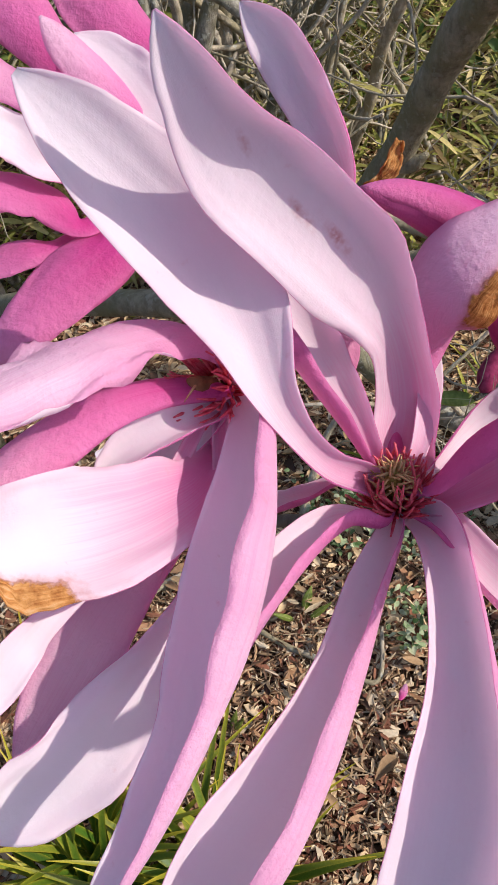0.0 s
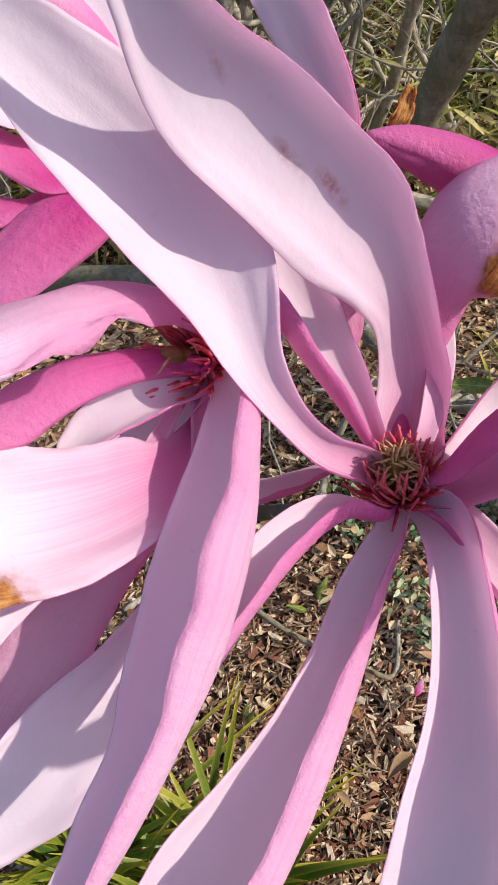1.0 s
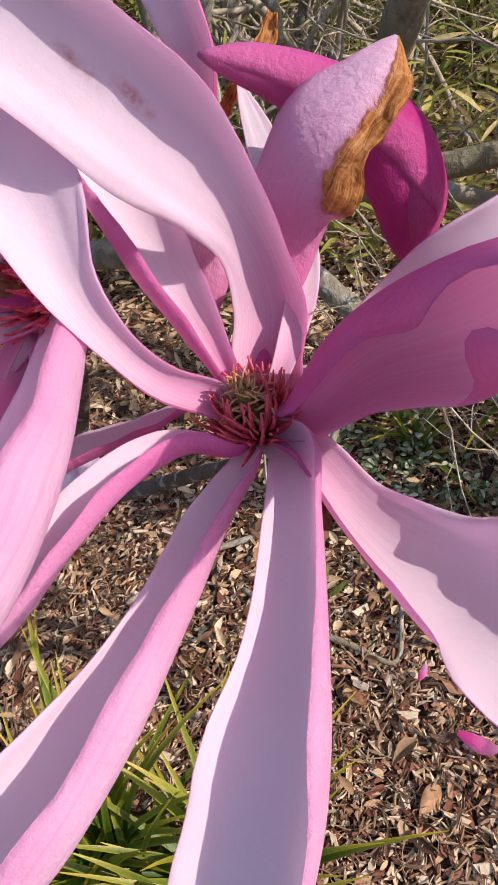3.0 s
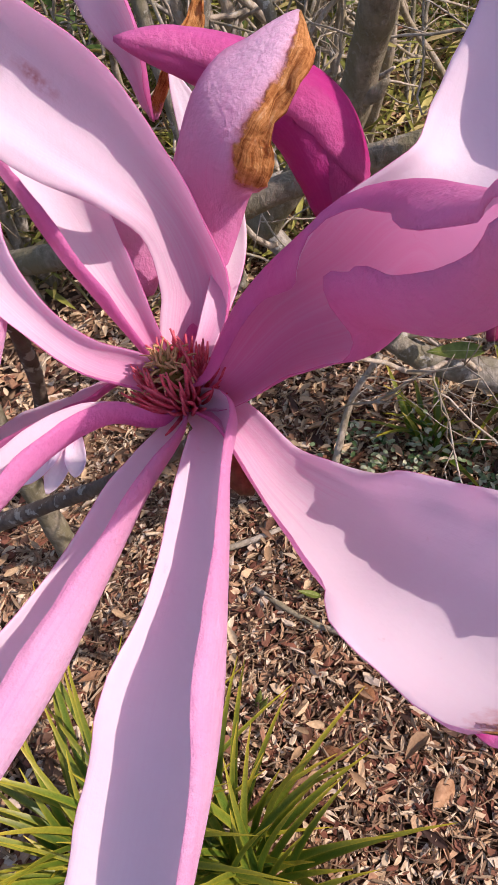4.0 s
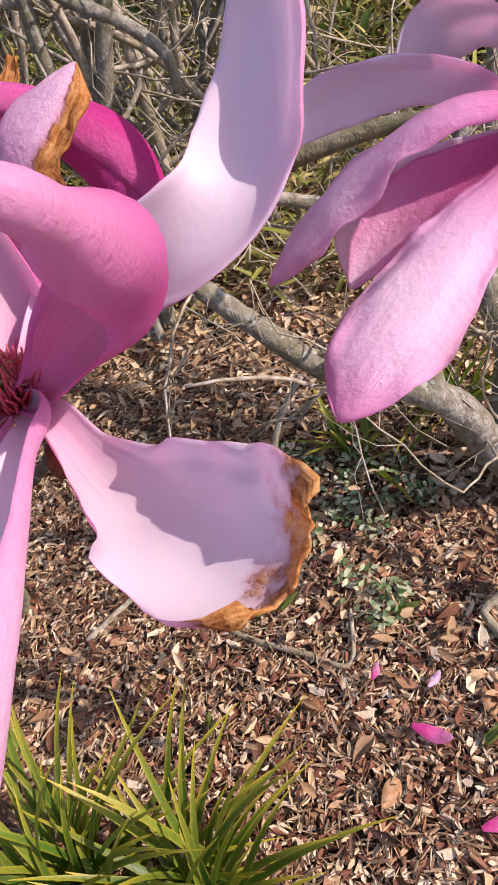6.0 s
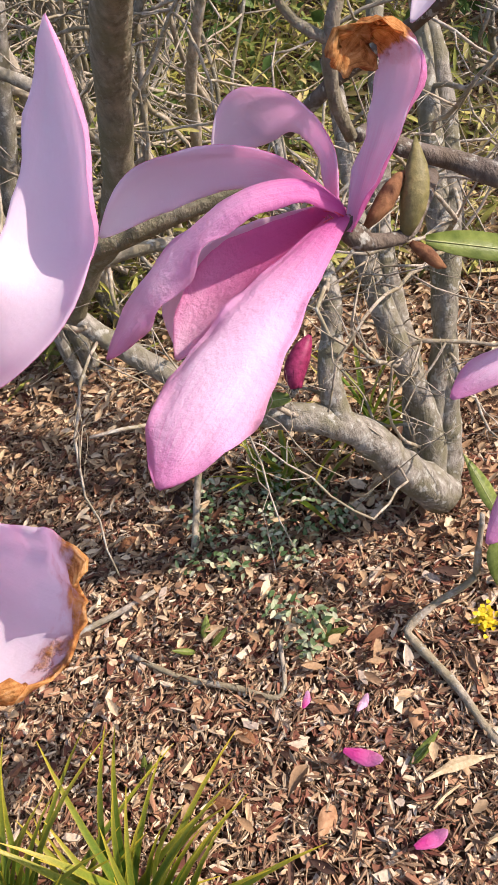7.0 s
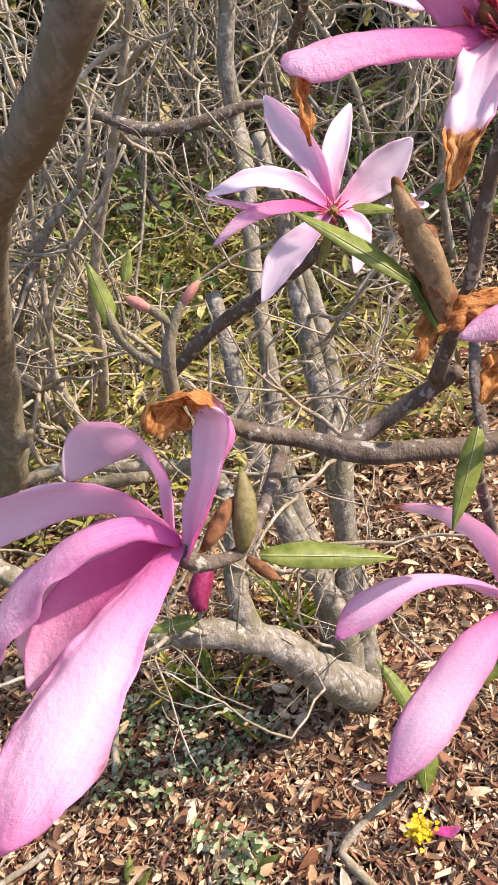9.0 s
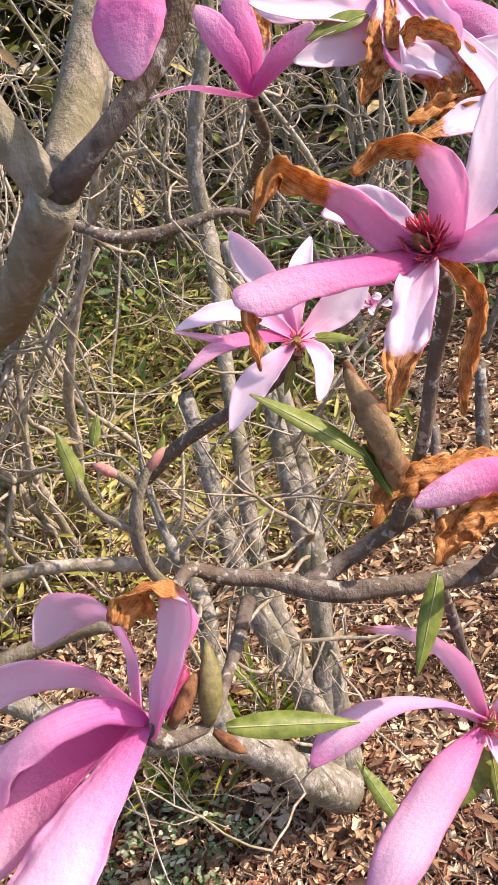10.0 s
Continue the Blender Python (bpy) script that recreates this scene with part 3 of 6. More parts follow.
# deep tints this inner face pinker, in place of the partial shade on it
tepal(flower_b, [(1.8, -3.5, -12, 4.2), (-3.6, -25, -12, 9.4), (-13.3, -39, -7.5, 14.1), (-24.6, -53, 1, 16.7), (-35.3, -63.4, 9.5, 16), (-45.1, -68.2, 13.6, 11.9), (-54.5, -73.2, 13.4, 1)], (-0.08, -0.6, 0.8), (-0.15, -0.58, 0.8), 1.3, deep=0.3, wilt=0.4, wilt_side=-1, wilt_wide=0.3)
tepal(flower_b, [(-5.3, -19.6, -21.3, 4.3), (-27.5, -49.4, -35.2, 10.3), (-36, -65.3, -40.1, 13.2), (-43.5, -81.2, -46.6, 10.4), (-51.8, -95.1, -52.5, 0.6)], (-0.19, -0.42, 0.89), (-0.19, -0.42, 0.89), 1, rosy=True, tone=0.3)
tepal(flower_b, [(1.1, -34.5, -26.5, 4.1), (-8.4, -60.1, -37.5, 8), (-20.6, -78.4, -42.7, 12.1), (-32.5, -94, -48, 13.3), (-46.1, -104.1, -50.8, 11.9), (-58.4, -113.4, -50.4, 0.6)], (0.32, -0.77, 0.54), (0.32, -0.77, 0.54), 0.9, ruffle=0.4)
tepal(flower_b, [(-21.1, -36, -19.9, 3.3), (-41.1, -64.9, -22.4, 4.3), (-44.4, -76.8, -19.1, 5.5), (-50.7, -88.2, -21.7, 5.9), (-56.5, -98.1, -22.9, 0.6)], (0.43, -0.75, 0.51), (0.43, -0.75, 0.51), 1.2)
centre(flower_b, 84, 3, 1.0, HUSK)

flower_c = flower((-0.0539, 0.2521, 0.8319), (-0.524, -0.316, 0.791), 'deep pink magnolia flower behind the large blooms', '')
tepal(flower_c, [(0, 0, 0, 3), (-1.8, -26.2, -6, 10.5), (-16, -44.6, -10.8, 12), (-30.2, -62.1, -17.6, 7.3), (-40.9, -71.1, -24.1, 0.5)], (0.19, 0.8, -0.56), (0.19, 0.8, -0.56), 1.2, tone=-0.35)
tepal(flower_c, [(0, 0, 0, 3), (-11.3, -22.9, -1.3, 4.8), (-23.7, -23.5, 9.9, 8.3), (-39.7, -26.9, 16.4, 9.1), (-55.9, -28.5, 17.9, 0.5)], (-0.1, 0.18, -0.98), (-0.1, 0.18, -0.98), 1.2, tone=-0.35)
tepal(flower_c, [(0, 0, 0, 3), (-19.5, -26.1, -5.6, 2.9), (-29.2, -32.6, -4.4, 6.6), (-42.3, -37.3, -6.4, 7.6), (-55.3, -42.7, -9.1, 0.6)], (-0.1, 0.18, -0.98), (-0.1, 0.18, -0.98), 1.2, tone=-0.35)
tepal(flower_c, [(0, 0, 0, 3), (-18.2, -20.9, 18.2, 4.5), (-26.9, -19.9, 27.5, 8), (-36.9, -21.8, 34.3, 7.8), (-50.8, -20.6, 37.9, 0.5)], (0.12, -0.51, 0.85), (0.12, -0.51, 0.85), 1.2)
tepal(flower_c, [(0, 0, 0, 3), (-12.9, -8.4, 28.8, 4.5), (-25.3, -8, 38.2, 7.1), (-40.6, -8.1, 47.7, 7), (-54.4, -6.9, 51.2, 0.5)], (-0.11, 0.27, -0.96), (-0.11, 0.27, -0.96), 1.2)
tepal(flower_c, [(0, 0, 0, 3), (-10.3, 5.3, 30, 4.7), (-19.3, 9.1, 43.4, 8.2), (-28.6, 13.3, 54.3, 10.8), (-38, 19.6, 65.9, 8.9), (-44.4, 22.3, 76.3, 0.5)], (0.09, 0.42, -0.9), (0.09, 0.42, -0.9), 1.2, tone=-0.35)
tepal(flower_c, [(0, 0, 0, 3), (7.8, -6.4, 27, 3.6), (-0.6, -4.3, 37.3, 6.4), (-9.5, -2.6, 47.3, 5.6), (-16.2, -0.7, 57, 0.5)], (0.09, 0.42, -0.9), (0.09, 0.42, -0.9), 1.2)
tepal(flower_c, [(0, 0, 0, 3), (16.5, -6.1, 18.9, 7.4), (8.6, -1, 31.9, 12), (0.1, 4.1, 40.8, 9.4), (-10, 7.6, 48.6, 0.5)], (0.23, -0.66, 0.72), (0.23, -0.66, 0.72), 1.2)
tepal(flower_c, [(0, 0, 0, 3), (7.5, 31.5, 27.8, 8), (-5, 36.7, 41.6, 11.8), (-16.1, 44.9, 53.8, 11.7), (-24.7, 52, 66, 0.6)], (-0.13, 0.67, -0.73), (-0.13, 0.67, -0.73), 1.2, tone=-0.35)

flower_d = flower((0.0194, 0.2546, 0.8077), (0.084, 0.044, 0.996), 'pale pink magnolia flower half hidden by larger tepals', '')
tepal(flower_d, [(0, -1.4, 5.6, 3), (0.1, -2, 25.6, 8.1), (-7.4, 4.9, 44.2, 9.3), (-20, 14.8, 62.5, 9.1), (-31.7, 21.9, 73.7, 0.5)], (-0.55, -0.57, 0.61), (-0.55, -0.57, 0.61), 2.0)
tepal(flower_d, [(1, 3.1, 2.7, 2.5), (10.9, 5.5, 16.8, 2.8), (17.6, 6.7, 22.3, 3.9), (20.7, 14, 29.8, 2.4)], (0.42, -0.44, 0.79), (0.42, -0.44, 0.79), 1.5, wilt=0.9, ruffle=1.2)
tepal(flower_d, [(-3.5, -51.5, -28.3, 5.1), (0.7, -45, -16.8, 7.5), (-1.6, -42.1, -6.9, 6.5), (-8.1, -32, 3.8, 0.7)], (-0.18, 0.65, -0.73), (-0.18, 0.65, -0.73), 1.2)

# the nodding bloom
flower_h = flower((0.2137, 0.2275, 0.788), (-0.968, -0.25, 0.017), 'nodding pink magnolia flower with one withered brown tepal', '')
tepal(flower_h, [(-0.5, -0.3, 2.7, 3.6), (-13.4, -11.3, -2.3, 7.2), (-31.1, -28, -8.6, 12.5), (-50.4, -47.8, -16.8, 17), (-66.1, -64.4, -24.8, 15.1), (-77.5, -78.3, -33.2, 0.7)], (0.18, 0.52, -0.83), (0.18, 0.52, -0.83), 1.5, ruffle=0.45, skin=FADED)
tepal(flower_h, [(-0.6, 1.1, 4.3, 4.1), (-13, 3.3, 14.1, 7.2), (-33.6, 2, 14.9, 9), (-58, 1.9, 2.2, 12), (-80.7, -1.5, -14.3, 9.9), (-98.3, -6, -31.1, 0.7)], (-0.24, -0.1, -0.97), (-0.22, 0.06, -0.97), 1.9, tone=-0.08, ruffle=0.4, skin=FADED)
tepal(flower_h, [(-1.4, 8, 3.1, 2.9), (-0.5, 30.9, 13.7, 5.4), (-10, 55.6, 19.9, 9), (-26.8, 65.1, 17.3, 12.8), (-43.3, 60.6, 6.4, 1.4)], (-0.48, -0.88, -0.03), (-0.17, -0.95, -0.25), 0.9)
tepal(flower_h, [(-1.7, 7.3, 2.4, 3.3), (-22.2, 27.6, 12.3, 7.5), (-46, 34.3, 14.8, 9.8), (-70.3, 35.7, 11.5, 10), (-92.1, 30.5, 0.4, 0.7)], (-0.14, -0.98, -0.12), (-0.12, -0.99, -0.04), 1.1)
tepal(flower_h, [(-2.2, 5.1, 1.4, 3.3), (-24.2, 3.4, -4.2, 8.4), (-43.7, -1.3, -10.4, 11.6), (-57.5, -9.7, -18.5, 9.5), (-69.8, -19.8, -28.5, 0.6)], (0.09, -0.27, 0.96), (0.09, -0.27, 0.96), 1.6, rosy=True, tone=-0.1)
tepal(flower_h, [(-2.2, 6, 0.9, 2.9), (-21.6, 12.1, -5.2, 6.4), (-46.2, 10.4, -12, 10.9), (-62.5, 1.9, -19.9, 9.8), (-70, -9.1, -31.6, 0.7)], (-0.09, -0.55, 0.83), (-0.09, -0.55, 0.83), 1.0)
tepal(flower_h, [(2.1, -3.6, 0.2, 3.6), (10, 0.3, 12.8, 6.5), (20.2, 2.8, 29.7, 8.7), (27.1, 7.2, 44.5, 9.3), (23.5, 9.1, 54.6, 10.2), (13.2, 5.9, 56.6, 10.8), (3.9, 0.5, 51.5, 6.1)], (-0.88, -0.16, 0.45), (-0.43, -0.76, -0.49), 1.9, wilt=0.32, ruffle=0.8)
centre(flower_h, 12, 6, 0.5)

flower_r = flower((0.4074, 0.3671, 0.5366), (0.151, -0.625, 0.766), 'pink magnolia flower with curved tepals and pale underside', '')
tepal(flower_r, [(-6, 0.9, 11, 5.6), (-32.7, 8.5, 30.5, 11.2), (-68.1, 12.1, 41, 12.7), (-104.6, 7, 35.6, 13.3), (-130.5, -2.3, 24.4, 1.2)], (-0.29, -0.89, -0.34), (-0.13, 0.39, -0.91), 1.6, skin=FADED)
tepal(flower_r, [(-7.8, -4.8, 0.3, 5.6), (-38.5, -22.1, -5.6, 14.9), (-68.2, -37.6, -18.3, 17), (-97.9, -54.4, -33.3, 16.5), (-126.4, -68, -52.7, 1.1)], (0.35, 0.71, -0.61), (0.35, 0.71, -0.61), 1.6, skin=FADED)
tepal(flower_r, [(0.4, 5, 9.3, 5.7), (-5.8, 25, 44.4, 12.2), (-24, 37.4, 63.8, 13), (-45.3, 45.4, 74.5, 10.2), (-71.6, 51.5, 80.8, 1.2)], (-0.59, -0.74, -0.31), (-0.31, -0.78, -0.54), 1.3, wilt=0.1)
tepal(flower_r, [(3.7, 0.2, 1, 5.7), (29.8, -2.9, 21, 12.8), (56.2, -2.9, 25.7, 14), (83.9, -7.3, 22.7, 1.2)], (0.01, -0.69, 0.72), (0.01, -0.69, 0.72), 1.2)
tepal(flower_r, [(0.5, -3.2, -5.7, 5.7), (10.2, -24.6, -22.1, 13.6), (12.7, -47.8, -43.1, 14.9), (14.3, -64.1, -72.4, 1.2)], (0.01, -0.69, 0.72), (0.01, -0.69, 0.72), 1.2)
centre(flower_r, 26, 14)

flower_f = flower((0.3688, 0.5541, 0.7868), (-0.216, -0.886, 0.41), 'open star-shaped pink magnolia flower on a twig', '')
tepal(flower_f, [(0.7, 0.9, 1.8, 2.9), (-20.9, 14.7, 23.1, 10), (-50.2, 12.8, 35.2, 9.8), (-86.8, 9.9, 33.8, 1.1)], (0.09, -0.51, 0.86), (0.09, -0.51, 0.86), 1.5, deep=0.1)
tepal(flower_f, [(0.7, 0.9, 1.8, 2.9), (-31.7, -1.2, 13, 7.7), (-63.5, -7.7, 16.2, 6.9), (-93.2, -16.2, 5.9, 1.1)], (0.13, -0.38, 0.92), (0.13, -0.38, 0.92), 1.1, rosy=True, tone=0.1)
tepal(flower_f, [(0.7, 0.9, 1.8, 2.9), (-22.1, -21.5, -1.5, 8.9), (-47.1, -31, -12.9, 13), (-71.4, -43.1, -35, 1)], (-0.27, -0.59, 0.76), (-0.27, -0.59, 0.76), 1.5, deep=0.1)
tepal(flower_f, [(0.7, 0.9, 1.8, 2.9), (9.4, -19.8, -3, 9.8), (8.1, -32.7, -16.5, 8.9), (-1.8, -43.4, -33.4, 1.1)], (0.48, -0.75, 0.46), (0.48, -0.75, 0.46), 1.5, deep=0.1)
tepal(flower_f, [(0.7, 0.9, 1.8, 2.9), (20.6, 11.6, 3.9, 10.2), (47.6, 15.4, 15.7, 15.3), (73.3, 20.7, 30, 1.1)], (0.05, -0.97, 0.23), (0.05, -0.97, 0.23), 1.5, deep=0.1)
tepal(flower_f, [(0.7, 0.9, 1.8, 2.9), (9.1, 29.6, 13.8, 8.1), (25.1, 51.9, 36.4, 9.8), (44.5, 71.5, 54.9, 1.1)], (-0.15, -0.95, 0.28), (-0.15, -0.95, 0.28), 1.5, deep=0.1)
tepal(flower_f, [(0.7, 0.9, 1.8, 2.9), (0.4, 38.4, 28.3, 9.6), (-11.2, 64.9, 53.6, 12), (-19.4, 78.3, 76.6, 1.1)], (-0.35, -0.88, 0.33), (-0.35, -0.88, 0.33), 1.5, deep=0.1)
tepal(flower_f, [(0.7, 0.9, 1.8, 2.9), (-20.7, 8.1, 11, 5.7), (-52, 3.5, 17.8, 6.3), (-88, 9.6, 32.9, 1.1)], (-0.17, 0.24, -0.96), (-0.17, 0.24, -0.96), 1.5, deep=0.1)
centre(flower_f, 18, 8)

flower_t = flower((0.3608, 0.2559, 0.9304), (-0.504, -0.591, 0.63), 'withering magnolia flower with shrivelled brown tepal tips', '')
tepal(flower_t, [(0.6, -0.1, -0.1, 2), (-16.2, -6.8, 1.3, 6.5), (-43.9, -14.8, 6.8, 7.6), (-67.8, -19.9, 7.8, 7.4), (-72, -21.2, 6.7, 0.7)], (-0.09, 0.51, -0.86), (-0.09, 0.51, -0.86), 1.6)
tepal(flower_t, [(0.6, -0.1, -0.1, 2), (-61.4, -15.5, 6.5, 4.5), (-69.1, -20.3, 2.7, 5), (-70.1, -24.6, -5.3, 3.9), (-70, -28.7, -12.7, 0.7)], (0.81, -0.59, 0.01), (0.81, -0.59, 0.01), 1.5, wilt=1, ruffle=1)
tepal(flower_t, [(0.6, -0.1, -0.1, 2), (-13.6, -3.1, 8.6, 5.7), (-26.1, -6.6, 25.1, 6.5), (-40, -8, 34.5, 5.3), (-47.7, -7.2, 40.8, 6.1), (-60.5, -13.1, 27.8, 1)], (-0.26, -0.95, -0.19), (-0.84, -0.55, 0.04), 1.6, wilt=0.45, ruffle=1, rosy=True, tone=0.42)
tepal(flower_t, [(0.6, -0.1, -0.1, 2), (-7.1, -10.4, -3.5, 6.1), (-19.8, -26.7, -14.7, 7.3), (-28.7, -35.9, -22.5, 6.5), (-36.1, -43.2, -33.1, 1.1)], (-0.35, -0.71, 0.61), (-0.35, -0.71, 0.61), 1.5, wilt=0.3, ruffle=0.8)
tepal(flower_t, [(0.6, -0.1, -0.1, 2), (5.3, -5.4, 3.6, 5.4), (7.5, -6.7, 20.4, 7), (0.4, -6.6, 33.9, 5.8), (-10.3, -5.8, 37.6, 5.4), (-24.9, -7, 32.8, 0.9)], (-0.73, -0.6, 0.32), (-0.4, -0.8, -0.44), 1.5, wilt=0.4, ruffle=0.8, rosy=True, tone=0.42)
tepal(flower_t, [(0.6, -0.1, -0.1, 2), (7.9, -12, 0.4, 5.7), (18.5, -22.8, 3.5, 8), (31.8, -30.1, 3, 7.1), (40.1, -38.1, 0.4, 0.7)], (-0.02, -0.76, 0.64), (-0.02, -0.76, 0.64), 1.3, rosy=True, tone=0.5)
tepal(flower_t, [(0.6, -0.1, -0.1, 2), (19.7, 6.6, 5.1, 6), (32.2, 11.8, 16.9, 8.8), (42, 19.6, 32.9, 8), (48.8, 26.1, 45.9, 0.8)], (-0.25, -0.76, 0.6), (-0.25, -0.76, 0.6), 1.2)
tepal(flower_t, [(0.6, -0.1, -0.1, 2), (-3.7, 16.2, 8, 6.1), (-12.5, 25.5, 12.9, 9.1), (-26.9, 27.8, 14.4, 0.8)], (-0.02, -0.76, 0.64), (-0.02, -0.76, 0.64), 1.2)
tepal(flower_t, [(0.6, -0.1, -0.1, 2), (10.4, -8.3, -13.3, 3.9), (7.2, -21.3, -20.9, 4.6), (-1.8, -28.9, -32, 4.2), (-9.8, -37.9, -45.8, 0.7)], (-0.54, -0.58, 0.61), (-0.54, -0.58, 0.61), 1.8, wilt=0.95, ruffle=1)
centre(flower_t, 96, 0, 0.8, HUSK)

flower_v = flower((0.4091, 0.2757, 0.7875), (0.264, -0.62, 0.739), 'withered magnolia flower, brown and curled with a pink remnant', '')
tepal(flower_v, [(-0.4, 1.4, 2.5, 2.6), (-21.1, -0.9, 25.8, 8.5), (-44.1, -4.6, 29.6, 7.4), (-62.4, -5.4, 29, 1)], (0.15, 0.95, -0.28), (0.15, 0.95, -0.28), 1.4)
tepal(flower_v, [(-0.4, 1.4, 2.5, 2.6), (-16.1, 7.9, 28.2, 7.7), (-43.4, 7, 34.1, 10), (-65.3, 6.5, 33.5, 10), (-80.3, 0.3, 21.5, 2.5)], (-0.11, 0.46, -0.88), (-0.66, 0.29, -0.69), 1.6, wilt=0.9, ruffle=1)
tepal(flower_v, [(-0.4, 1.4, 2.5, 2.6), (-21.1, -3.6, 10.4, 7.6), (-41.8, -6.9, 11.2, 12.5), (-59.6, -13.3, 0.5, 2)], (-0.02, -0.76, 0.65), (-0.31, -0.65, 0.69), 1.6, wilt=0.95, ruffle=1)

flower_u = flower((0.3971, 0.6646, 0.9513), (0.278, 0.236, 0.931), 'upright deep pink magnolia flower, seen from below', '')
tepal(flower_u, [(0.4, 0.6, 1.1, 3.6), (-19.8, -4.4, 9.3, 8.9), (-49.3, -6.5, 20.9, 9.6), (-79.4, -9.6, 20.4, 1.3)], (0.25, 0.1, 0.96), (0.25, 0.1, 0.96), 1.3, tone=-0.15)
tepal(flower_u, [(0.4, 0.6, 1.1, 3.6), (-4, 4.3, 28, 10.6), (-13.7, 14.2, 54.6, 12.3), (-26, 20, 73.4, 1.3)], (0.26, 0.75, -0.61), (0.26, 0.75, -0.61), 1.3, tone=-0.15)
tepal(flower_u, [(0.4, 0.6, 1.1, 3.6), (7.1, 6.2, 33.5, 11.5), (6.9, 16.1, 61.8, 12.3), (12.2, 26.6, 92.3, 1.3)], (0.09, 0.87, -0.48), (0.09, 0.87, -0.48), 1.3, tone=-0.15)
tepal(flower_u, [(0.4, 0.6, 1.1, 3.6), (25.4, -2.5, 20.9, 8.9), (46.1, -4.1, 32.2, 8.8), (58.9, -6.2, 41, 1.3)], (-0.14, 0.99, -0.07), (-0.14, 0.99, -0.07), 1.3, tone=-0.15)
tepal(flower_u, [(0.4, 0.6, 1.1, 3.6), (18.4, 26.6, 30.8, 11.9), (33, 51.1, 57.3, 12.1), (50.2, 75.6, 84.1, 1.4)], (-0.09, -0.87, 0.48), (-0.09, -0.87, 0.48), 1.3, wilt=0.6)

flower_w = flower((0.4784, 0.5513, 1.0099), (0.014, -0.691, 0.723), 'cluster of fading magnolia tepals with brown shrivelled edges', '')
tepal(flower_w, [(0, 0, 0, 2.9), (-33.2, -24.1, -29, 10.7), (-57.3, -27.9, -29.8, 9.2), (-80.9, -31.7, -30.5, 1)], (-0.21, -0.98, 0.05), (-0.21, -0.98, 0.05), 1.2)
tepal(flower_w, [(0, 0, 0, 2.9), (-20.6, -33.3, -22.6, 10.5), (-37.6, -49.1, -44.1, 11.7), (-51.7, -59.4, -61.2, 2.1)], (0.22, -0.9, 0.38), (0.22, -0.9, 0.38), 1.2, wilt=0.6, ruffle=0.8)
tepal(flower_w, [(0, 0, 0, 2.9), (2.6, -38.6, -28.1, 17.4), (-3.8, -55.2, -49, 19.3), (-7.1, -66.5, -63.9, 10.3), (-11.7, -73.4, -75.4, 1.4)], (-0.05, -0.82, 0.57), (-0.05, -0.82, 0.57), 1.2, wilt=0.25, ruffle=0.8)
tepal(flower_w, [(0, 0, 0, 2.9), (16, -85.3, -69, 10), (-7.9, -89.5, -70.6, 11.9), (-37.2, -91.1, -72.5, 2.6)], (0.09, -0.51, 0.86), (0.09, -0.51, 0.86), 1.2, wilt=0.7, ruffle=0.9)
tepal(flower_w, [(0, 0, 0, 2.9), (22.2, -99.6, -73.1, 13.1), (-6.3, -105.9, -79.4, 12.9), (-37.7, -105.8, -80.5, 1.3)], (0.09, -0.51, 0.86), (0.09, -0.51, 0.86), 1.2, wilt=0.1)
tepal(flower_w, [(0, 0, 0, 2.9), (-48.1, 5.6, 1.5, 10.9), (-71.5, 6.4, -1.2, 9.4), (-88.2, 11.2, 4.5, 1.1)], (-0.21, -0.98, 0.05), (-0.21, -0.98, 0.05), 1.2)
tepal(flower_w, [(0, 0, 0, 2.9), (-19.7, -48, -38.8, 11.7), (-9.9, -57.7, -44.3, 15), (3.8, -68.3, -57, 10.2), (1.7, -75, -67.4, 1.4)], (0.18, -0.79, 0.59), (0.18, -0.79, 0.59), 1.2, wilt=0.15, ruffle=0.9)
tepal(flower_w, [(0, 0, 0, 2.9), (-21.6, -50.2, -32.7, 6.8), (-8.4, -54.9, -28.5, 8.8), (4.8, -62.3, -35.5, 8.1), (9.1, -68.8, -46.4, 2)], (-0.23, -0.97, -0.04), (-0.23, -0.97, -0.04), 1.2, wilt=1, ruffle=1)
tepal(flower_w, [(0, 0, 0, 2.9), (-27.5, -16, -13.3, 9.2), (-56, -15, -6.1, 9.9), (-80.6, -14.8, 0.2, 7.7), (-96.6, -11.7, 7.1, 1)], (0.01, -0.69, 0.72), (0.01, -0.69, 0.72), 1.2, tone=-0.2)
tepal(flower_w, [(0, 0, 0, 2.9), (12.9, -31.1, -33.5, 8.5), (25.7, -47.9, -51.3, 10.6), (43.8, -53.2, -51.5, 8.4), (60, -55.4, -48.3, 1)], (0.01, -0.69, 0.72), (0.01, -0.69, 0.72), 1.2)
tepal(flower_w, [(0, 0, 0, 2.9), (25.5, -15.1, -22.8, 9.4), (44.7, -29, -34.4, 12.2), (54.6, -44.3, -50, 9.2), (72.7, -52.1, -60.9, 1.1)], (0.12, 0.73, -0.67), (0.12, 0.73, -0.67), 1.2)

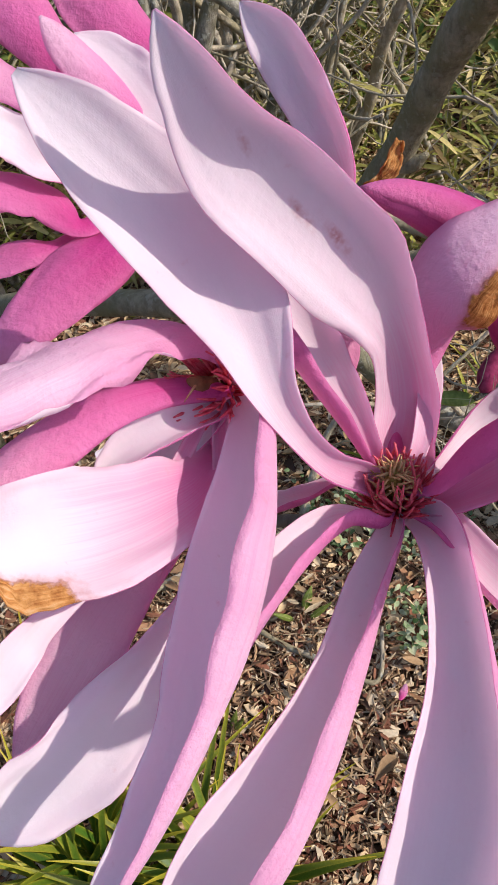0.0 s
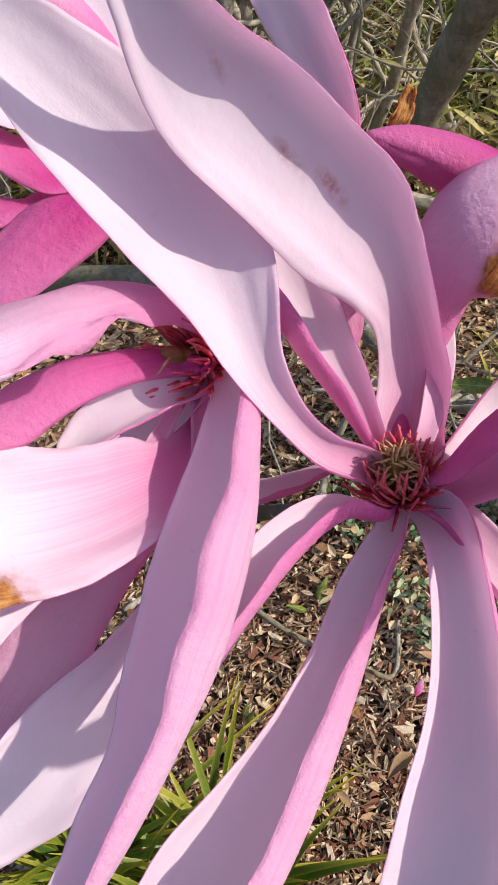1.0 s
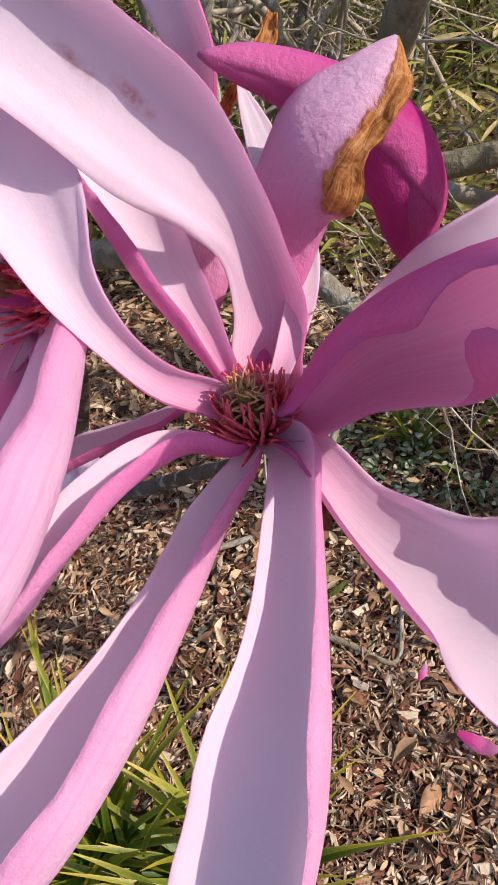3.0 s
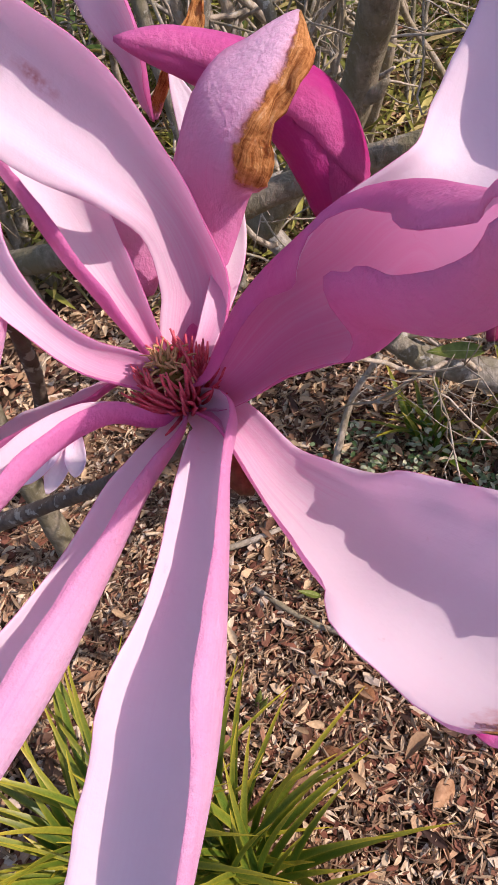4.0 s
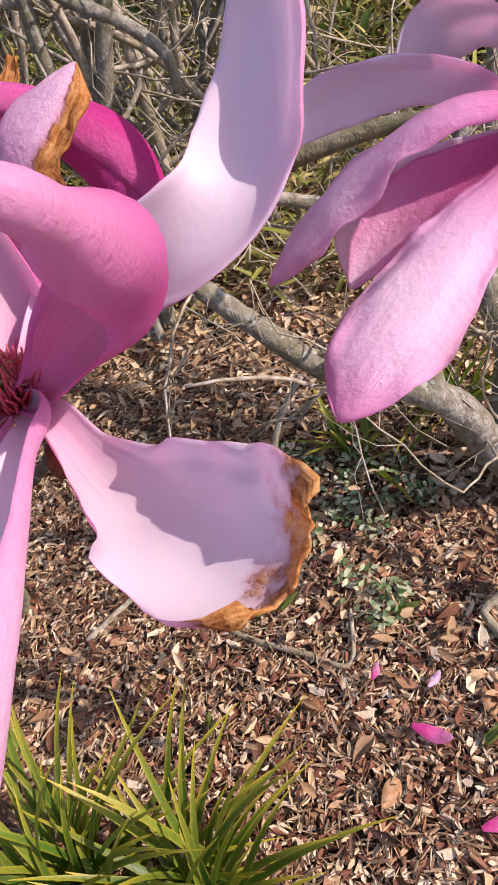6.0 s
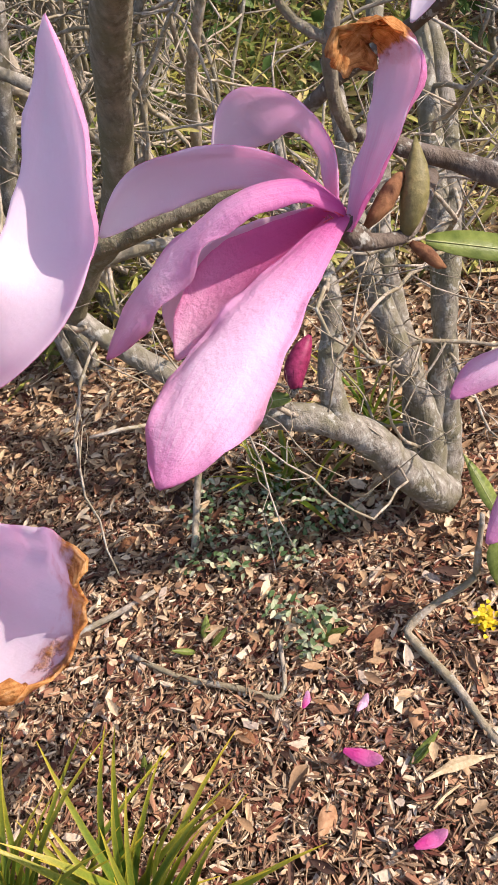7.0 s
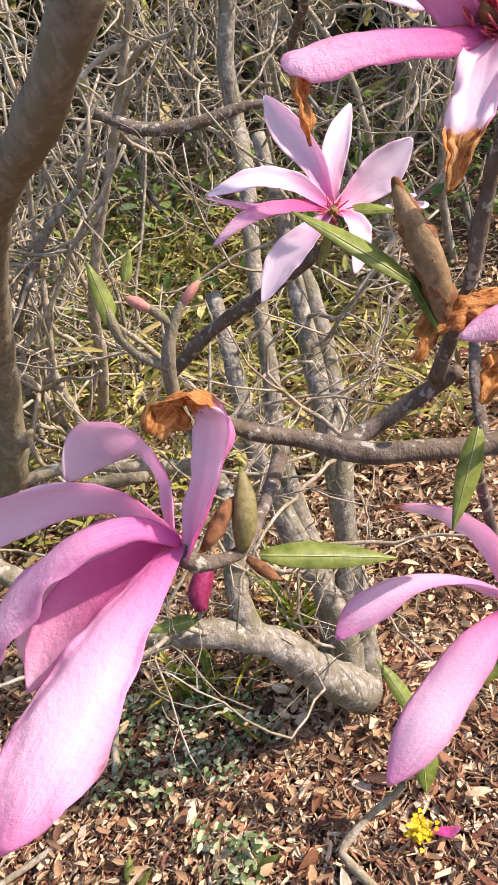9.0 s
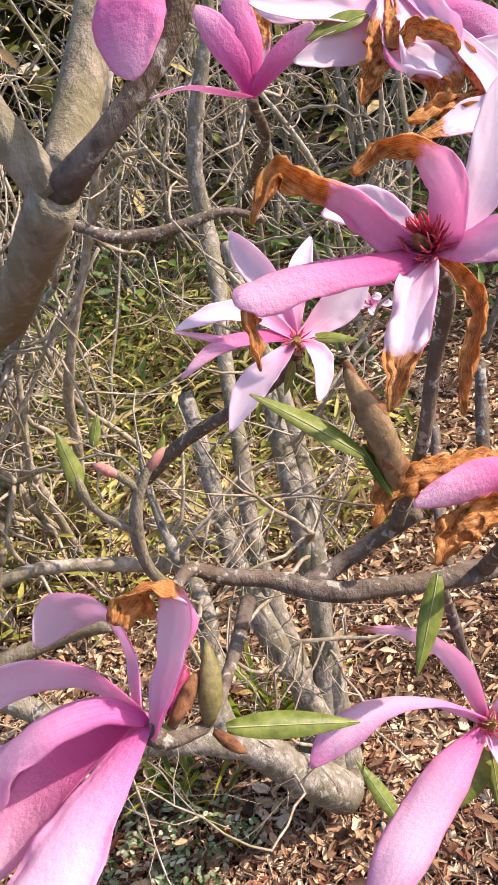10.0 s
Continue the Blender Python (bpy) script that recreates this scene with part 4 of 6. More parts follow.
flower_z = flower((0.2993, 0.295, 1.0531), (0.278, 0.236, 0.931), 'deep pink magnolia bloom hanging close overhead', '')
tepal(flower_z, [(-0.5, -0.8, -1.5, 2.6), (-8.6, -10.1, -15.8, 7.8), (-16.2, -20.3, -31.6, 11.7), (-19, -25.7, -41.9, 7.7), (-19.6, -29.2, -48.4, 0.7)], (0.28, 0.81, -0.52), (0.28, 0.81, -0.52), 1.2, tone=-0.2)
tepal(flower_z, [(-0.3, -0.4, -0.7, 2.6), (9.5, -8.4, -13.5, 8.7), (14.6, -14.8, -24.4, 7), (15.8, -18.6, -31.1, 0.5)], (0.09, 0.87, -0.48), (0.09, 0.87, -0.48), 1.2)

# ---- buds, leaves and boughs near the blooms ----
bud_rows = [(0.0812, 0.2183, 0.7811, 0.0038), (0.0792, 0.2205, 0.7908, 0.0077), (0.0785, 0.2232, 0.8006, 0.0104), (0.0728, 0.2279, 0.8139, 0.0111), (0.0582, 0.2295, 0.8271, 0.0083), (0.0417, 0.2273, 0.8375, 0.0056), (0.0266, 0.2226, 0.845, 0.0003)]
bud = thing("magnolia_bud", bud_rows[0][:3], "closed deep magenta magnolia bud, bent to one side", "bud")
bud_line = [((x - bud_rows[0][0]) * 1000, (y - bud_rows[0][1]) * 1000, (z - bud_rows[0][2]) * 1000, r * 1000) for x, y, z, r in bud_rows]
for a in (0.4, 2.5, 4.6):
    n = (0.9 * math.cos(a), 0.4 * math.cos(a) + 0.5 * math.sin(a), 0.9 * math.sin(a))
    tepal(bud, [(x, y, z, w * (0.97 + 0.02 * a)) for x, y, z, w in bud_line], n, n, (3.6, 3.9, 3.9), tone=-0.55, wrap=True)


def branch_thing(label, parts, mat, name="flowering_branch"):
    at = parts[0][0][:3]
    ob = thing(name, at, label, "branch")
    for rows in parts:
        tube("limb", rows, mat, ob, "", 10, 0.008, 0.14, at)
    return ob


def leaf(parent, origin, p0, p1, width, mat=LEAF):
    """A fresh pointed leaf from p0 to p1, with a folded midrib."""
    a, c = np.array(p0) - np.array(origin), np.array(p1) - np.array(origin)
    up = np.array((0.25, -0.55, 0.8))
    verts, faces = leaf_piece(a, c - a, up, float(np.linalg.norm(c - a)), width * 1.12, 0.06, 0.2, 12)
    n = len(verts)
    low = verts - up * 0.0004
    edge = [3 * i for i in range(12)] + [3 * i + 2 for i in range(11, -1, -1)]
    both = faces + [tuple(n + k for k in reversed(f)) for f in faces]
    both += [(p, q, n + q, n + p) for p, q in zip(edge, edge[1:] + edge[:1])]
    blade = mesh_object("leaf", np.concatenate([verts, low]), both, mat, parent)
    if mat == LEAF:
        line = verts[1::3] + up * 0.0003
        rib, rib_faces = tube_rows(line, width * np.linspace(0.035, 0.012, len(line)), 5, 0)
        mesh_object("midrib", rib, rib_faces, MIDRIB, blade, "pale yellow-green midrib")
    return blade


BOUGH1 = [(0.4514, 0.3694, 0.6739, 0.0073), (0.4113, 0.3579, 0.6874, 0.0073), (0.3756, 0.3505, 0.6989, 0.0071), (0.347, 0.3474, 0.7089, 0.0066), (0.3203, 0.348, 0.7155, 0.0062), (0.3011, 0.354, 0.7231, 0.0062), (0.2825, 0.3608, 0.7321, 0.0052), (0.261, 0.3582, 0.7443, 0.0051), (0.2445, 0.3562, 0.7585, 0.0044), (0.2344, 0.3295, 0.7706, 0.0035)]
BOUGH2 = [(0.3011, 0.354, 0.7231, 0.0056), (0.3267, 0.3629, 0.723, 0.0057), (0.3555, 0.3572, 0.7386, 0.0052), (0.3723, 0.3422, 0.756, 0.0041)]
HSTEM = [(0.2134, 0.2278, 0.7884, 0.0041), (0.2162, 0.2265, 0.7806, 0.0041), (0.2241, 0.2284, 0.7759, 0.0029), (0.2355, 0.2343, 0.7722, 0.0028), (0.2479, 0.2706, 0.7589, 0.0029), (0.269, 0.3443, 0.7341, 0.0044)]
TSTEM = [(0.3629, 0.26, 0.9278, 0.0024), (0.3751, 0.2743, 0.9041, 0.0028), (0.3723, 0.2902, 0.8698, 0.0031), (0.3637, 0.2994, 0.8225, 0.0034), (0.3562, 0.3343, 0.7596, 0.0043)]
VSTEM = [(0.4104, 0.2803, 0.7858, 0.0032), (0.404, 0.3021, 0.7513, 0.0038), (0.4119, 0.3505, 0.6949, 0.0048)]
RSTEM = [(0.4081, 0.3694, 0.5306, 0.0037), (0.419, 0.4027, 0.5201, 0.0039), (0.4185, 0.4226, 0.5563, 0.0044), (0.4074, 0.4133, 0.6208, 0.0041), (0.3801, 0.3535, 0.6947, 0.0041)]
bough = branch_thing("grey knobbly magnolia branch carrying blooms", [BOUGH1, BOUGH2, HSTEM, TSTEM, VSTEM, RSTEM], TWIG_BARK)
bough_at = BOUGH1[0][:3]
for rows, mat, label in (
    ([(0.2353, 0.2319, 0.7741, 0.0021), (0.2396, 0.235, 0.7832, 0.005), (0.2428, 0.2414, 0.793, 0.0042), (0.2448, 0.249, 0.8014, 0.0004)], BUDSKIN, "olive green leaf bud"),
    ([(0.2212, 0.2297, 0.7821, 0.0012), (0.228, 0.233, 0.7866, 0.0033), (0.2354, 0.2394, 0.7916, 0.0025), (0.2401, 0.2426, 0.7932, 0.0004)], HUSK, "dry brown bud scale"),
    ([(0.2367, 0.2305, 0.7708, 0.0013), (0.2409, 0.2269, 0.7678, 0.003), (0.245, 0.2235, 0.7636, 0.0019), (0.2472, 0.2225, 0.7623, 0.0004)], HUSK, "dry brown bud scale"),
):
    tube("bud_scale", rows, mat, bough, label, 12, 0.004, 0.15, bough_at)
husk_rows = [tuple((q[k] - bough_at[k]) * 1000 for k in range(3)) + (q[3] * 1000,) for q in [(0.3438, 0.2848, 0.8133, 0.003), (0.343, 0.2807, 0.837, 0.0083), (0.34, 0.2855, 0.8555, 0.0077), (0.3353, 0.2892, 0.8718, 0.0047), (0.3352, 0.294, 0.8805, 0.0005)]]
tube("bud_scale", [(x, y, z, r * 0.75) for x, y, z, r in [(0.3438, 0.2848, 0.8133, 0.003), (0.343, 0.2807, 0.837, 0.0083), (0.34, 0.2855, 0.8555, 0.0077), (0.3353, 0.2892, 0.8718, 0.0047), (0.3352, 0.294, 0.8805, 0.0005)]], BUDBROWN, bough, "large olive brown leaf bud", 14, 0.004, 0.2, bough_at)
for n in ((0.5, 0.6, -0.5),):
    scale = tagged(tepal(bough, husk_rows, n, n, (3.4, 3.2, 2.6), wilt=1.0, ruffle=0.5), "large dry brown bud scale")
    scale.name = "bud_scale"
    scale.data.materials[0] = scale.data.materials[1] = HUSK
for p0, p1, w in [((0.2421, 0.2306, 0.7703), (0.2966, 0.2278, 0.7508), 0.0095), ((0.3317, 0.2792, 0.8425), (0.2942, 0.2926, 0.8811), 0.0085), ((0.3645, 0.3027, 0.7453), (0.3373, 0.2749, 0.7105), 0.0103), ((0.333, 0.2855, 0.8439), (0.3414, 0.2768, 0.8191), 0.0064), ((0.4515, 0.528, 0.9939), (0.4088, 0.5247, 0.9908), 0.0140)]:
    leaf(bough, bough_at, p0, p1, w)
for p0, p1, w in [((0.4023, 0.367, 0.5147), (0.3624, 0.3391, 0.4984), 0.0228), ((0.4075, 0.3647, 0.5115), (0.399, 0.3372, 0.4806), 0.0123)]:
    leaf(bough, bough_at, p0, p1, w)
LEFTB = [(-0.0907, 0.95, 0.3979, 0.0095), (0.0107, 0.95, 0.4075, 0.0096), (0.1009, 0.95, 0.3807, 0.0097), (0.184, 0.95, 0.3465, 0.0116), (0.2156, 1, 0.3078, 0.0079)]
TWIGB = [(0.2312, 0.3295, 0.7701, 0.0035), (0.2254, 0.3252, 0.7925, 0.0039), (0.2274, 0.3221, 0.8184, 0.004), (0.2359, 0.3253, 0.8362, 0.0032), (0.2451, 0.3292, 0.845, 0.0024)]
branch_thing("pale grey leafless side branch", [LEFTB], PALE_TWIG, "bare_branch")
TWIGB2 = [(0.2278, 0.3206, 0.8158, 0.0027), (0.2188, 0.3247, 0.8217, 0.0027), (0.2107, 0.33, 0.8298, 0.0024), (0.2087, 0.3302, 0.8403, 0.0032), (0.2086, 0.3343, 0.8476, 0.0011)]
TWIGB3 = [(0.2346, 0.3242, 0.8341, 0.0021), (0.2283, 0.329, 0.8417, 0.0029), (0.2209, 0.333, 0.8476, 0.0011)]
sprig = branch_thing("pale sprig with fresh green leaf and pink bud scales", [[(x, y, z, r * 0.82) for x, y, z, r in rows] for rows in (TWIGB, TWIGB2, TWIGB3)], TRUNK, "leafing_sprig")
for rows in ([(0.2283, 0.3289, 0.8415, 0.0011), (0.2241, 0.3303, 0.8454, 0.0026), (0.2205, 0.3322, 0.8482, 0.0024), (0.2174, 0.3336, 0.8502, 0.0005)], [(0.2407, 0.3271, 0.8404, 0.0011), (0.2447, 0.3277, 0.8443, 0.0026), (0.2484, 0.3289, 0.8471, 0.0024), (0.252, 0.3298, 0.8494, 0.0005)]):
    tube("bud_scale", rows, ROSY, sprig, "rosy brown opening bud", 10, 0.003, 0.2, TWIGB[0][:3])
for p0, p1, w in [((0.209, 0.3297, 0.8373), (0.2066, 0.3403, 0.8687), 0.0074), ((0.2186, 0.352, 0.8505), (0.2251, 0.3582, 0.8629), 0.0044), ((0.2471, 0.3287, 0.8445), (0.2532, 0.3333, 0.854), 0.0032)]:
    leaf(sprig, TWIGB[0][:3], p0, p1, w)
ASTEM = [(0.0384, 0.1602, 0.7723, 0.0021), (0.0342, 0.1715, 0.7535, 0.0023), (0.0206, 0.1921, 0.7207, 0.0025), (-0.0122, 0.2234, 0.6751, 0.0031), (-0.0865, 0.2625, 0.6059, 0.0043), (-0.2503, 0.3012, 0.5043, 0.006)]
BSTEM = [(-0.0151, 0.1743, 0.8069, 0.0024), (-0.0199, 0.1873, 0.7868, 0.0025), (-0.0319, 0.2021, 0.7477, 0.0028), (-0.0584, 0.2248, 0.6909, 0.0034)]
near_bough = branch_thing("dark twig bearing the largest blooms", [ASTEM, BSTEM], TWIG_BARK)
tube("bud_scale", [(0.0517, 0.143, 0.7682, 0.0012), (0.0537, 0.1384, 0.7665, 0.0026), (0.0562, 0.1347, 0.7648, 0.0025), (0.0588, 0.1332, 0.7635, 0.0005)], HUSK, near_bough, "small brown green bud", 12, 0.003, 0.15, ASTEM[0][:3])
FSTEM = [(0.3693, 0.5581, 0.7837, 0.004), (0.3676, 0.5822, 0.7543, 0.0046), (0.3299, 0.632, 0.7131, 0.0056), (0.267, 0.7001, 0.659, 0.0068), (0.2136, 0.7532, 0.6001, 0.0074)]
far_bough = branch_thing("thin grey twig under a star-shaped bloom", [FSTEM, [(0.398, 0.6688, 0.9488, 0.0045), (0.4055, 0.6878, 0.9326, 0.0047), (0.4155, 0.7304, 0.9077, 0.0046), (0.4072, 0.8177, 0.8567, 0.0046)], [(0.205, 1.15, 0.812, 0.0079), (0.2593, 1.15, 0.776, 0.0097), (0.3318, 1.15, 0.7635, 0.0098), (0.427, 1.15, 0.7656, 0.0066), (0.4815, 1.15, 0.7376, 0.0059)]], TWIG_BARK)
for p0, p1, w in [((0.3797, 0.5623, 0.7828), (0.4152, 0.5449, 0.7784), 0.0097), ((0.3655, 0.5661, 0.7663), (0.3509, 0.5558, 0.7449), 0.0063)]:
    leaf(far_bough, FSTEM[0][:3], p0, p1, w)
RB1 = [(0.4461, 0.5111, 0.6806, 0.0045), (0.4652, 0.5386, 0.7134, 0.0041), (0.4785, 0.5541, 0.7439, 0.0055), (0.4934, 0.5645, 0.7656, 0.0027)]
branch_thing("upright grey twigs with swollen tips", [RB1, [(0.4507, 0.4277, 0.6756, 0.0052), (0.4696, 0.4606, 0.7181, 0.0049), (0.4825, 0.4823, 0.7599, 0.0041)], [(0.4025, 0.3851, 0.6658, 0.0036), (0.4114, 0.412, 0.6711, 0.0042), (0.4267, 0.4531, 0.6803, 0.0044), (0.4515, 0.5039, 0.7052, 0.0038)]], TWIG_BARK)
pink_bud_rows = [(0.1675, 0.6224, 0.3785, 0.0062), (0.1692, 0.6336, 0.391, 0.0117), (0.1805, 0.6471, 0.405, 0.0105), (0.1937, 0.6591, 0.4171, 0.0019)]
pink_bud = thing("magnolia_bud", pink_bud_rows[0][:3], "small wine-red bud with a green leaf on a thin twig", "bud")
line = [tuple((q[k] - pink_bud_rows[0][k]) * 1000 for k in range(3)) + (q[3] * 1000,) for q in pink_bud_rows]
for a in (0.4, 3.5):
    skin = tepal(pink_bud, line, (math.cos(a), math.sin(a), 0.1), (math.cos(a), math.sin(a), 0.1), (4.0, 4.2, 4.0), tone=-0.5, wrap=True, count=16, half=6)
    skin.data.materials[0] = skin.data.materials[1] = WINE
tube("stalk", [(0.1586, 0.69, 0.2759, 0.0035), (0.1422, 0.6851, 0.3009, 0.0034), (0.1602, 0.6327, 0.3607, 0.0032), (0.1678, 0.6232, 0.3794, 0.0037)], TWIG_BARK, pink_bud, "", 7, 0.01, 0.1, pink_bud_rows[0][:3])
for p0, p1, w in [((0.1597, 0.6315, 0.3594), (0.1021, 0.6308, 0.3648), 0.0152)]:
    leaf(pink_bud, pink_bud_rows[0][:3], p0, p1, w)

# ---- trees and shrubs ----
low_rows = [(-0.025, 0.3654, 0.6971, 0.008), (0.0367, 0.3598, 0.7187, 0.007), (0.0841, 0.3538, 0.7326, 0.0065), (0.1123, 0.3528, 0.7377, 0.0061), (0.14, 0.3519, 0.7431, 0.0051), (0.1728, 0.3504, 0.7473, 0.0042), (0.1976, 0.3408, 0.7498, 0.0029)]
stem_at = (low_rows[0][0] - 0.4, low_rows[0][1] + 0.25, 0)
stem = thing("magnolia_sapling", stem_at, "slim grey magnolia stem with a level side bough", "tree")
tube("stem", [(stem_at[0], stem_at[1], -0.02, 0.018), (stem_at[0] + 0.02, stem_at[1] - 0.01, 0.3, 0.015), (stem_at[0] + 0.05, stem_at[1] - 0.02, 0.52, 0.0135), (stem_at[0] + 0.06, stem_at[1] + 0.02, 0.8, 0.011)], TRUNK, stem, "", 14, 0.015, 0.12, stem_at)
tube("bough", [(stem_at[0] + 0.045, stem_at[1] - 0.02, 0.5, 0.0115), (stem_at[0] + 0.2, stem_at[1] - 0.15, 0.62, 0.01), *low_rows], TRUNK, stem, "", 14, 0.015, 0.12, stem_at)
back = thing("grey_shrub", (-0.1, 1.27, 0), "pale grey upright shrub stems behind", "shrub")
for rows in ([(-0.2531, 1.25, 0.3895, 0.0155), (-0.2183, 1.25, 0.48, 0.0147), (-0.1839, 1.25, 0.5779, 0.013), (-0.1446, 1.25, 0.6778, 0.0113)], [(-0.287, 1.3, 0.3833, 0.017), (-0.25, 1.3, 0.4857, 0.016), (-0.2146, 1.3, 0.5853, 0.0142), (-0.1813, 1.3, 0.6738, 0.0126)], [(-0.27, 1.2, 0.6648, 0.0113), (-0.2026, 1.2, 0.6226, 0.0106), (-0.1342, 1.2, 0.5752, 0.01), (-0.0948, 1.2, 0.5247, 0.0086), (-0.0944, 1.2, 0.4722, 0.0071)]):
    x, y, z, r = rows[0]
    tube("stem", [(x, y + 0.01, -0.02, r * 1.1), (x, y, z * 0.5, r * 1.05), *rows], BARK, back, "", 12, 0.02, 0.14, (-0.1, 1.27, 0))

shrub_at = (0.31, 0.74, 0)
shrub = thing("magnolia_shrub", shrub_at, "many-stemmed grey-barked magnolia with a low limb and forking trunk", "shrub")
right_stem = [(0.3403, 0.74, 0.0024, 0.0247), (0.3512, 0.76, 0.0723, 0.0216), (0.3657, 0.79, 0.2193, 0.017), (0.375, 0.83, 0.3314, 0.0156), (0.3836, 0.87, 0.4328, 0.015), (0.3916, 0.93, 0.5398, 0.0132), (0.3997, 0.98, 0.6105, 0.0117), (0.4026, 1, 0.6983, 0.0098)]
leaning_stem = [(0.327, 0.74, 0.027, 0.0219), (0.3284, 0.76, 0.1508, 0.019), (0.3066, 0.78, 0.2571, 0.0166), (0.2888, 0.82, 0.338, 0.0162), (0.2804, 0.86, 0.4203, 0.0137), (0.2858, 0.92, 0.4928, 0.0122), (0.2886, 1, 0.573, 0.0108)]
middle_stem = [(0.3181, 0.74, 0.0245, 0.0179), (0.3389, 0.77, 0.1494, 0.0166), (0.37, 0.8, 0.2818, 0.0146), (0.3937, 0.85, 0.384, 0.0145), (0.41, 0.9, 0.4697, 0.0131), (0.4131, 0.95, 0.5519, 0.0116), (0.401, 1, 0.6565, 0.01), (0.4022, 1.05, 0.7479, 0.0092)]
back_stem = [(0.3025, 0.8, -0.0179, 0.0182), (0.3272, 0.84, 0.1765, 0.0157), (0.3207, 0.88, 0.2569, 0.014), (0.3214, 0.95, 0.3549, 0.0142), (0.3402, 1, 0.4404, 0.0126), (0.3627, 1.1, 0.5529, 0.0121), (0.3944, 1.2, 0.6531, 0.0134), (0.4114, 1.3, 0.7198, 0.0159), (0.4166, 1.3, 0.8103, 0.0135), (0.4471, 1.3, 0.9051, 0.0122), (0.4839, 1.3, 0.9917, 0.0101), (0.5103, 1.3, 1.0746, 0.0082)]
low_limb = [(0.3315, 0.72, 0.0415, 0.0313), (0.2793, 0.7, 0.1315, 0.0263), (0.2359, 0.69, 0.2181, 0.0218), (0.1919, 0.68, 0.2688, 0.0182), (0.1395, 0.68, 0.292, 0.0166), (0.0896, 0.68, 0.3191, 0.015), (0.0099, 0.68, 0.4142, 0.0128), (-0.0362, 0.69, 0.4671, 0.0124), (-0.0689, 0.7, 0.5134, 0.0109), (-0.1187, 0.72, 0.5492, 0.0084)]
limb_shoot = [(0.207, 0.68, 0.2535, 0.017), (0.2065, 0.7, 0.3086, 0.0152), (0.2197, 0.73, 0.3617, 0.0136), (0.228, 0.76, 0.4142, 0.0121), (0.214, 0.8, 0.4581, 0.0087), (0.206, 0.86, 0.4981, 0.0062), (0.2046, 0.9, 0.5325, 0.0041), (0.2098, 0.93, 0.5696, 0.0021)]
SHRUB_STEMS = [right_stem, leaning_stem, middle_stem, back_stem, low_limb, limb_shoot]
for rows in SHRUB_STEMS:
    tube("stem", rows, BARK, shrub, "", 14, 0.015, 0.16, shrub_at)

# the leaning trunk that rises from the low limb and forks overhead
tree_rows = [(-0.05, 0.694, 0.487, 0.0125), (-0.005, 0.672, 0.555, 0.0152), (0.0421, 0.645, 0.6033, 0.0152), (0.1055, 0.562, 0.782, 0.0138), (0.1563, 0.4395, 0.877, 0.0118), (0.2121, 0.3265, 0.9352, 0.0095), (0.2446, 0.2823, 0.9765, 0.009)]
tube("trunk", tree_rows, TRUNK, shrub, "leaning grey trunk that forks above", 18, 0.012, 0.14, shrub_at)
tube("knot", [(0.058, 0.628, 0.64, 0.011), (0.074, 0.616, 0.646, 0.009), (0.084, 0.61, 0.656, 0.003)], TRUNK, shrub, "stub of a broken side shoot", 10, 0.004, 0.3, shrub_at)
for rows, mat in (([(0.2442, 0.2864, 0.9755, 0.0065), (0.2601, 0.2797, 0.987, 0.005), (0.2771, 0.2786, 0.9985, 0.0042), (0.2951, 0.2797, 1.0141, 0.0044), (0.3073, 0.2817, 1.0303, 0.0045)], TWIG_BARK), ([(0.243, 0.2865, 0.9754, 0.0077), (0.2382, 0.2919, 0.9906, 0.0072), (0.232, 0.2983, 1.0053, 0.0068), (0.227, 0.309, 1.0239, 0.0064)], TRUNK), ([(0.2437, 0.2923, 0.9757, 0.0074), (0.2547, 0.3155, 0.9886, 0.0091), (0.2652, 0.3348, 1.0048, 0.009), (0.2767, 0.3499, 1.0239, 0.0083), (0.2905, 0.3732, 1.0479, 0.0081)], TRUNK)):
    tube("limb", rows, mat, shrub, "", 14, 0.012, 0.1, shrub_at)


def twig_heap(heap, rnd, start, way, length, radius, depth):
    """A crooked twig that forks, added to the heap."""
    count = max(4, int(length / 0.03))
    pts = [np.array(start, float)]
    d = unit(np.array(way, float))
    step = length / count
    for _ in range(count):
        d = unit(d + np.array([rnd.gauss(0, 0.26) for _ in range(3)]) + np.array((0, 0, 0.02)))
        if start[1] > 1.0 and pts[-1][1] + d[1] * step < 1.0:
            d[1] = abs(d[1])
        pts.append(pts[-1] + d * step)
    spine = np.array(pts)
    rad = np.linspace(radius, radius * 0.45, len(spine))
    verts, faces = tube_rows(spine, rad, 5 if radius > 0.0025 else 4, 0)
    heap.add(verts, faces)
    if depth > 0:
        for _ in range(rnd.choice((3, 4, 4, 5))):
            i = rnd.randrange(1, len(spine))
            out = unit(spine[i] - spine[i - 1] + np.array([rnd.gauss(0, 0.65) for _ in range(3)]))
            twig_heap(heap, rnd, spine[i], out, length * rnd.uniform(0.28, 0.55), rad[i] * rnd.uniform(0.5, 0.75), depth - 1)


rnd = random.Random(5)
heap = Heap()
for rows in SHRUB_STEMS:
    line, _ = spline(rows, 40)
    for _ in range(9):
        i = rnd.randrange(4, 40)
        way = np.array((rnd.gauss(0, 1), rnd.gauss(0, 1), rnd.uniform(-0.1, 1.0)))
        twig_heap(heap, rnd, line[i, :3] - np.array(shrub_at), way, rnd.uniform(0.12, 0.4), rnd.uniform(0.0018, 0.0038), 2)
tagged(heap.done("brushwood", PALE_TWIG, shrub), kind="stuff")

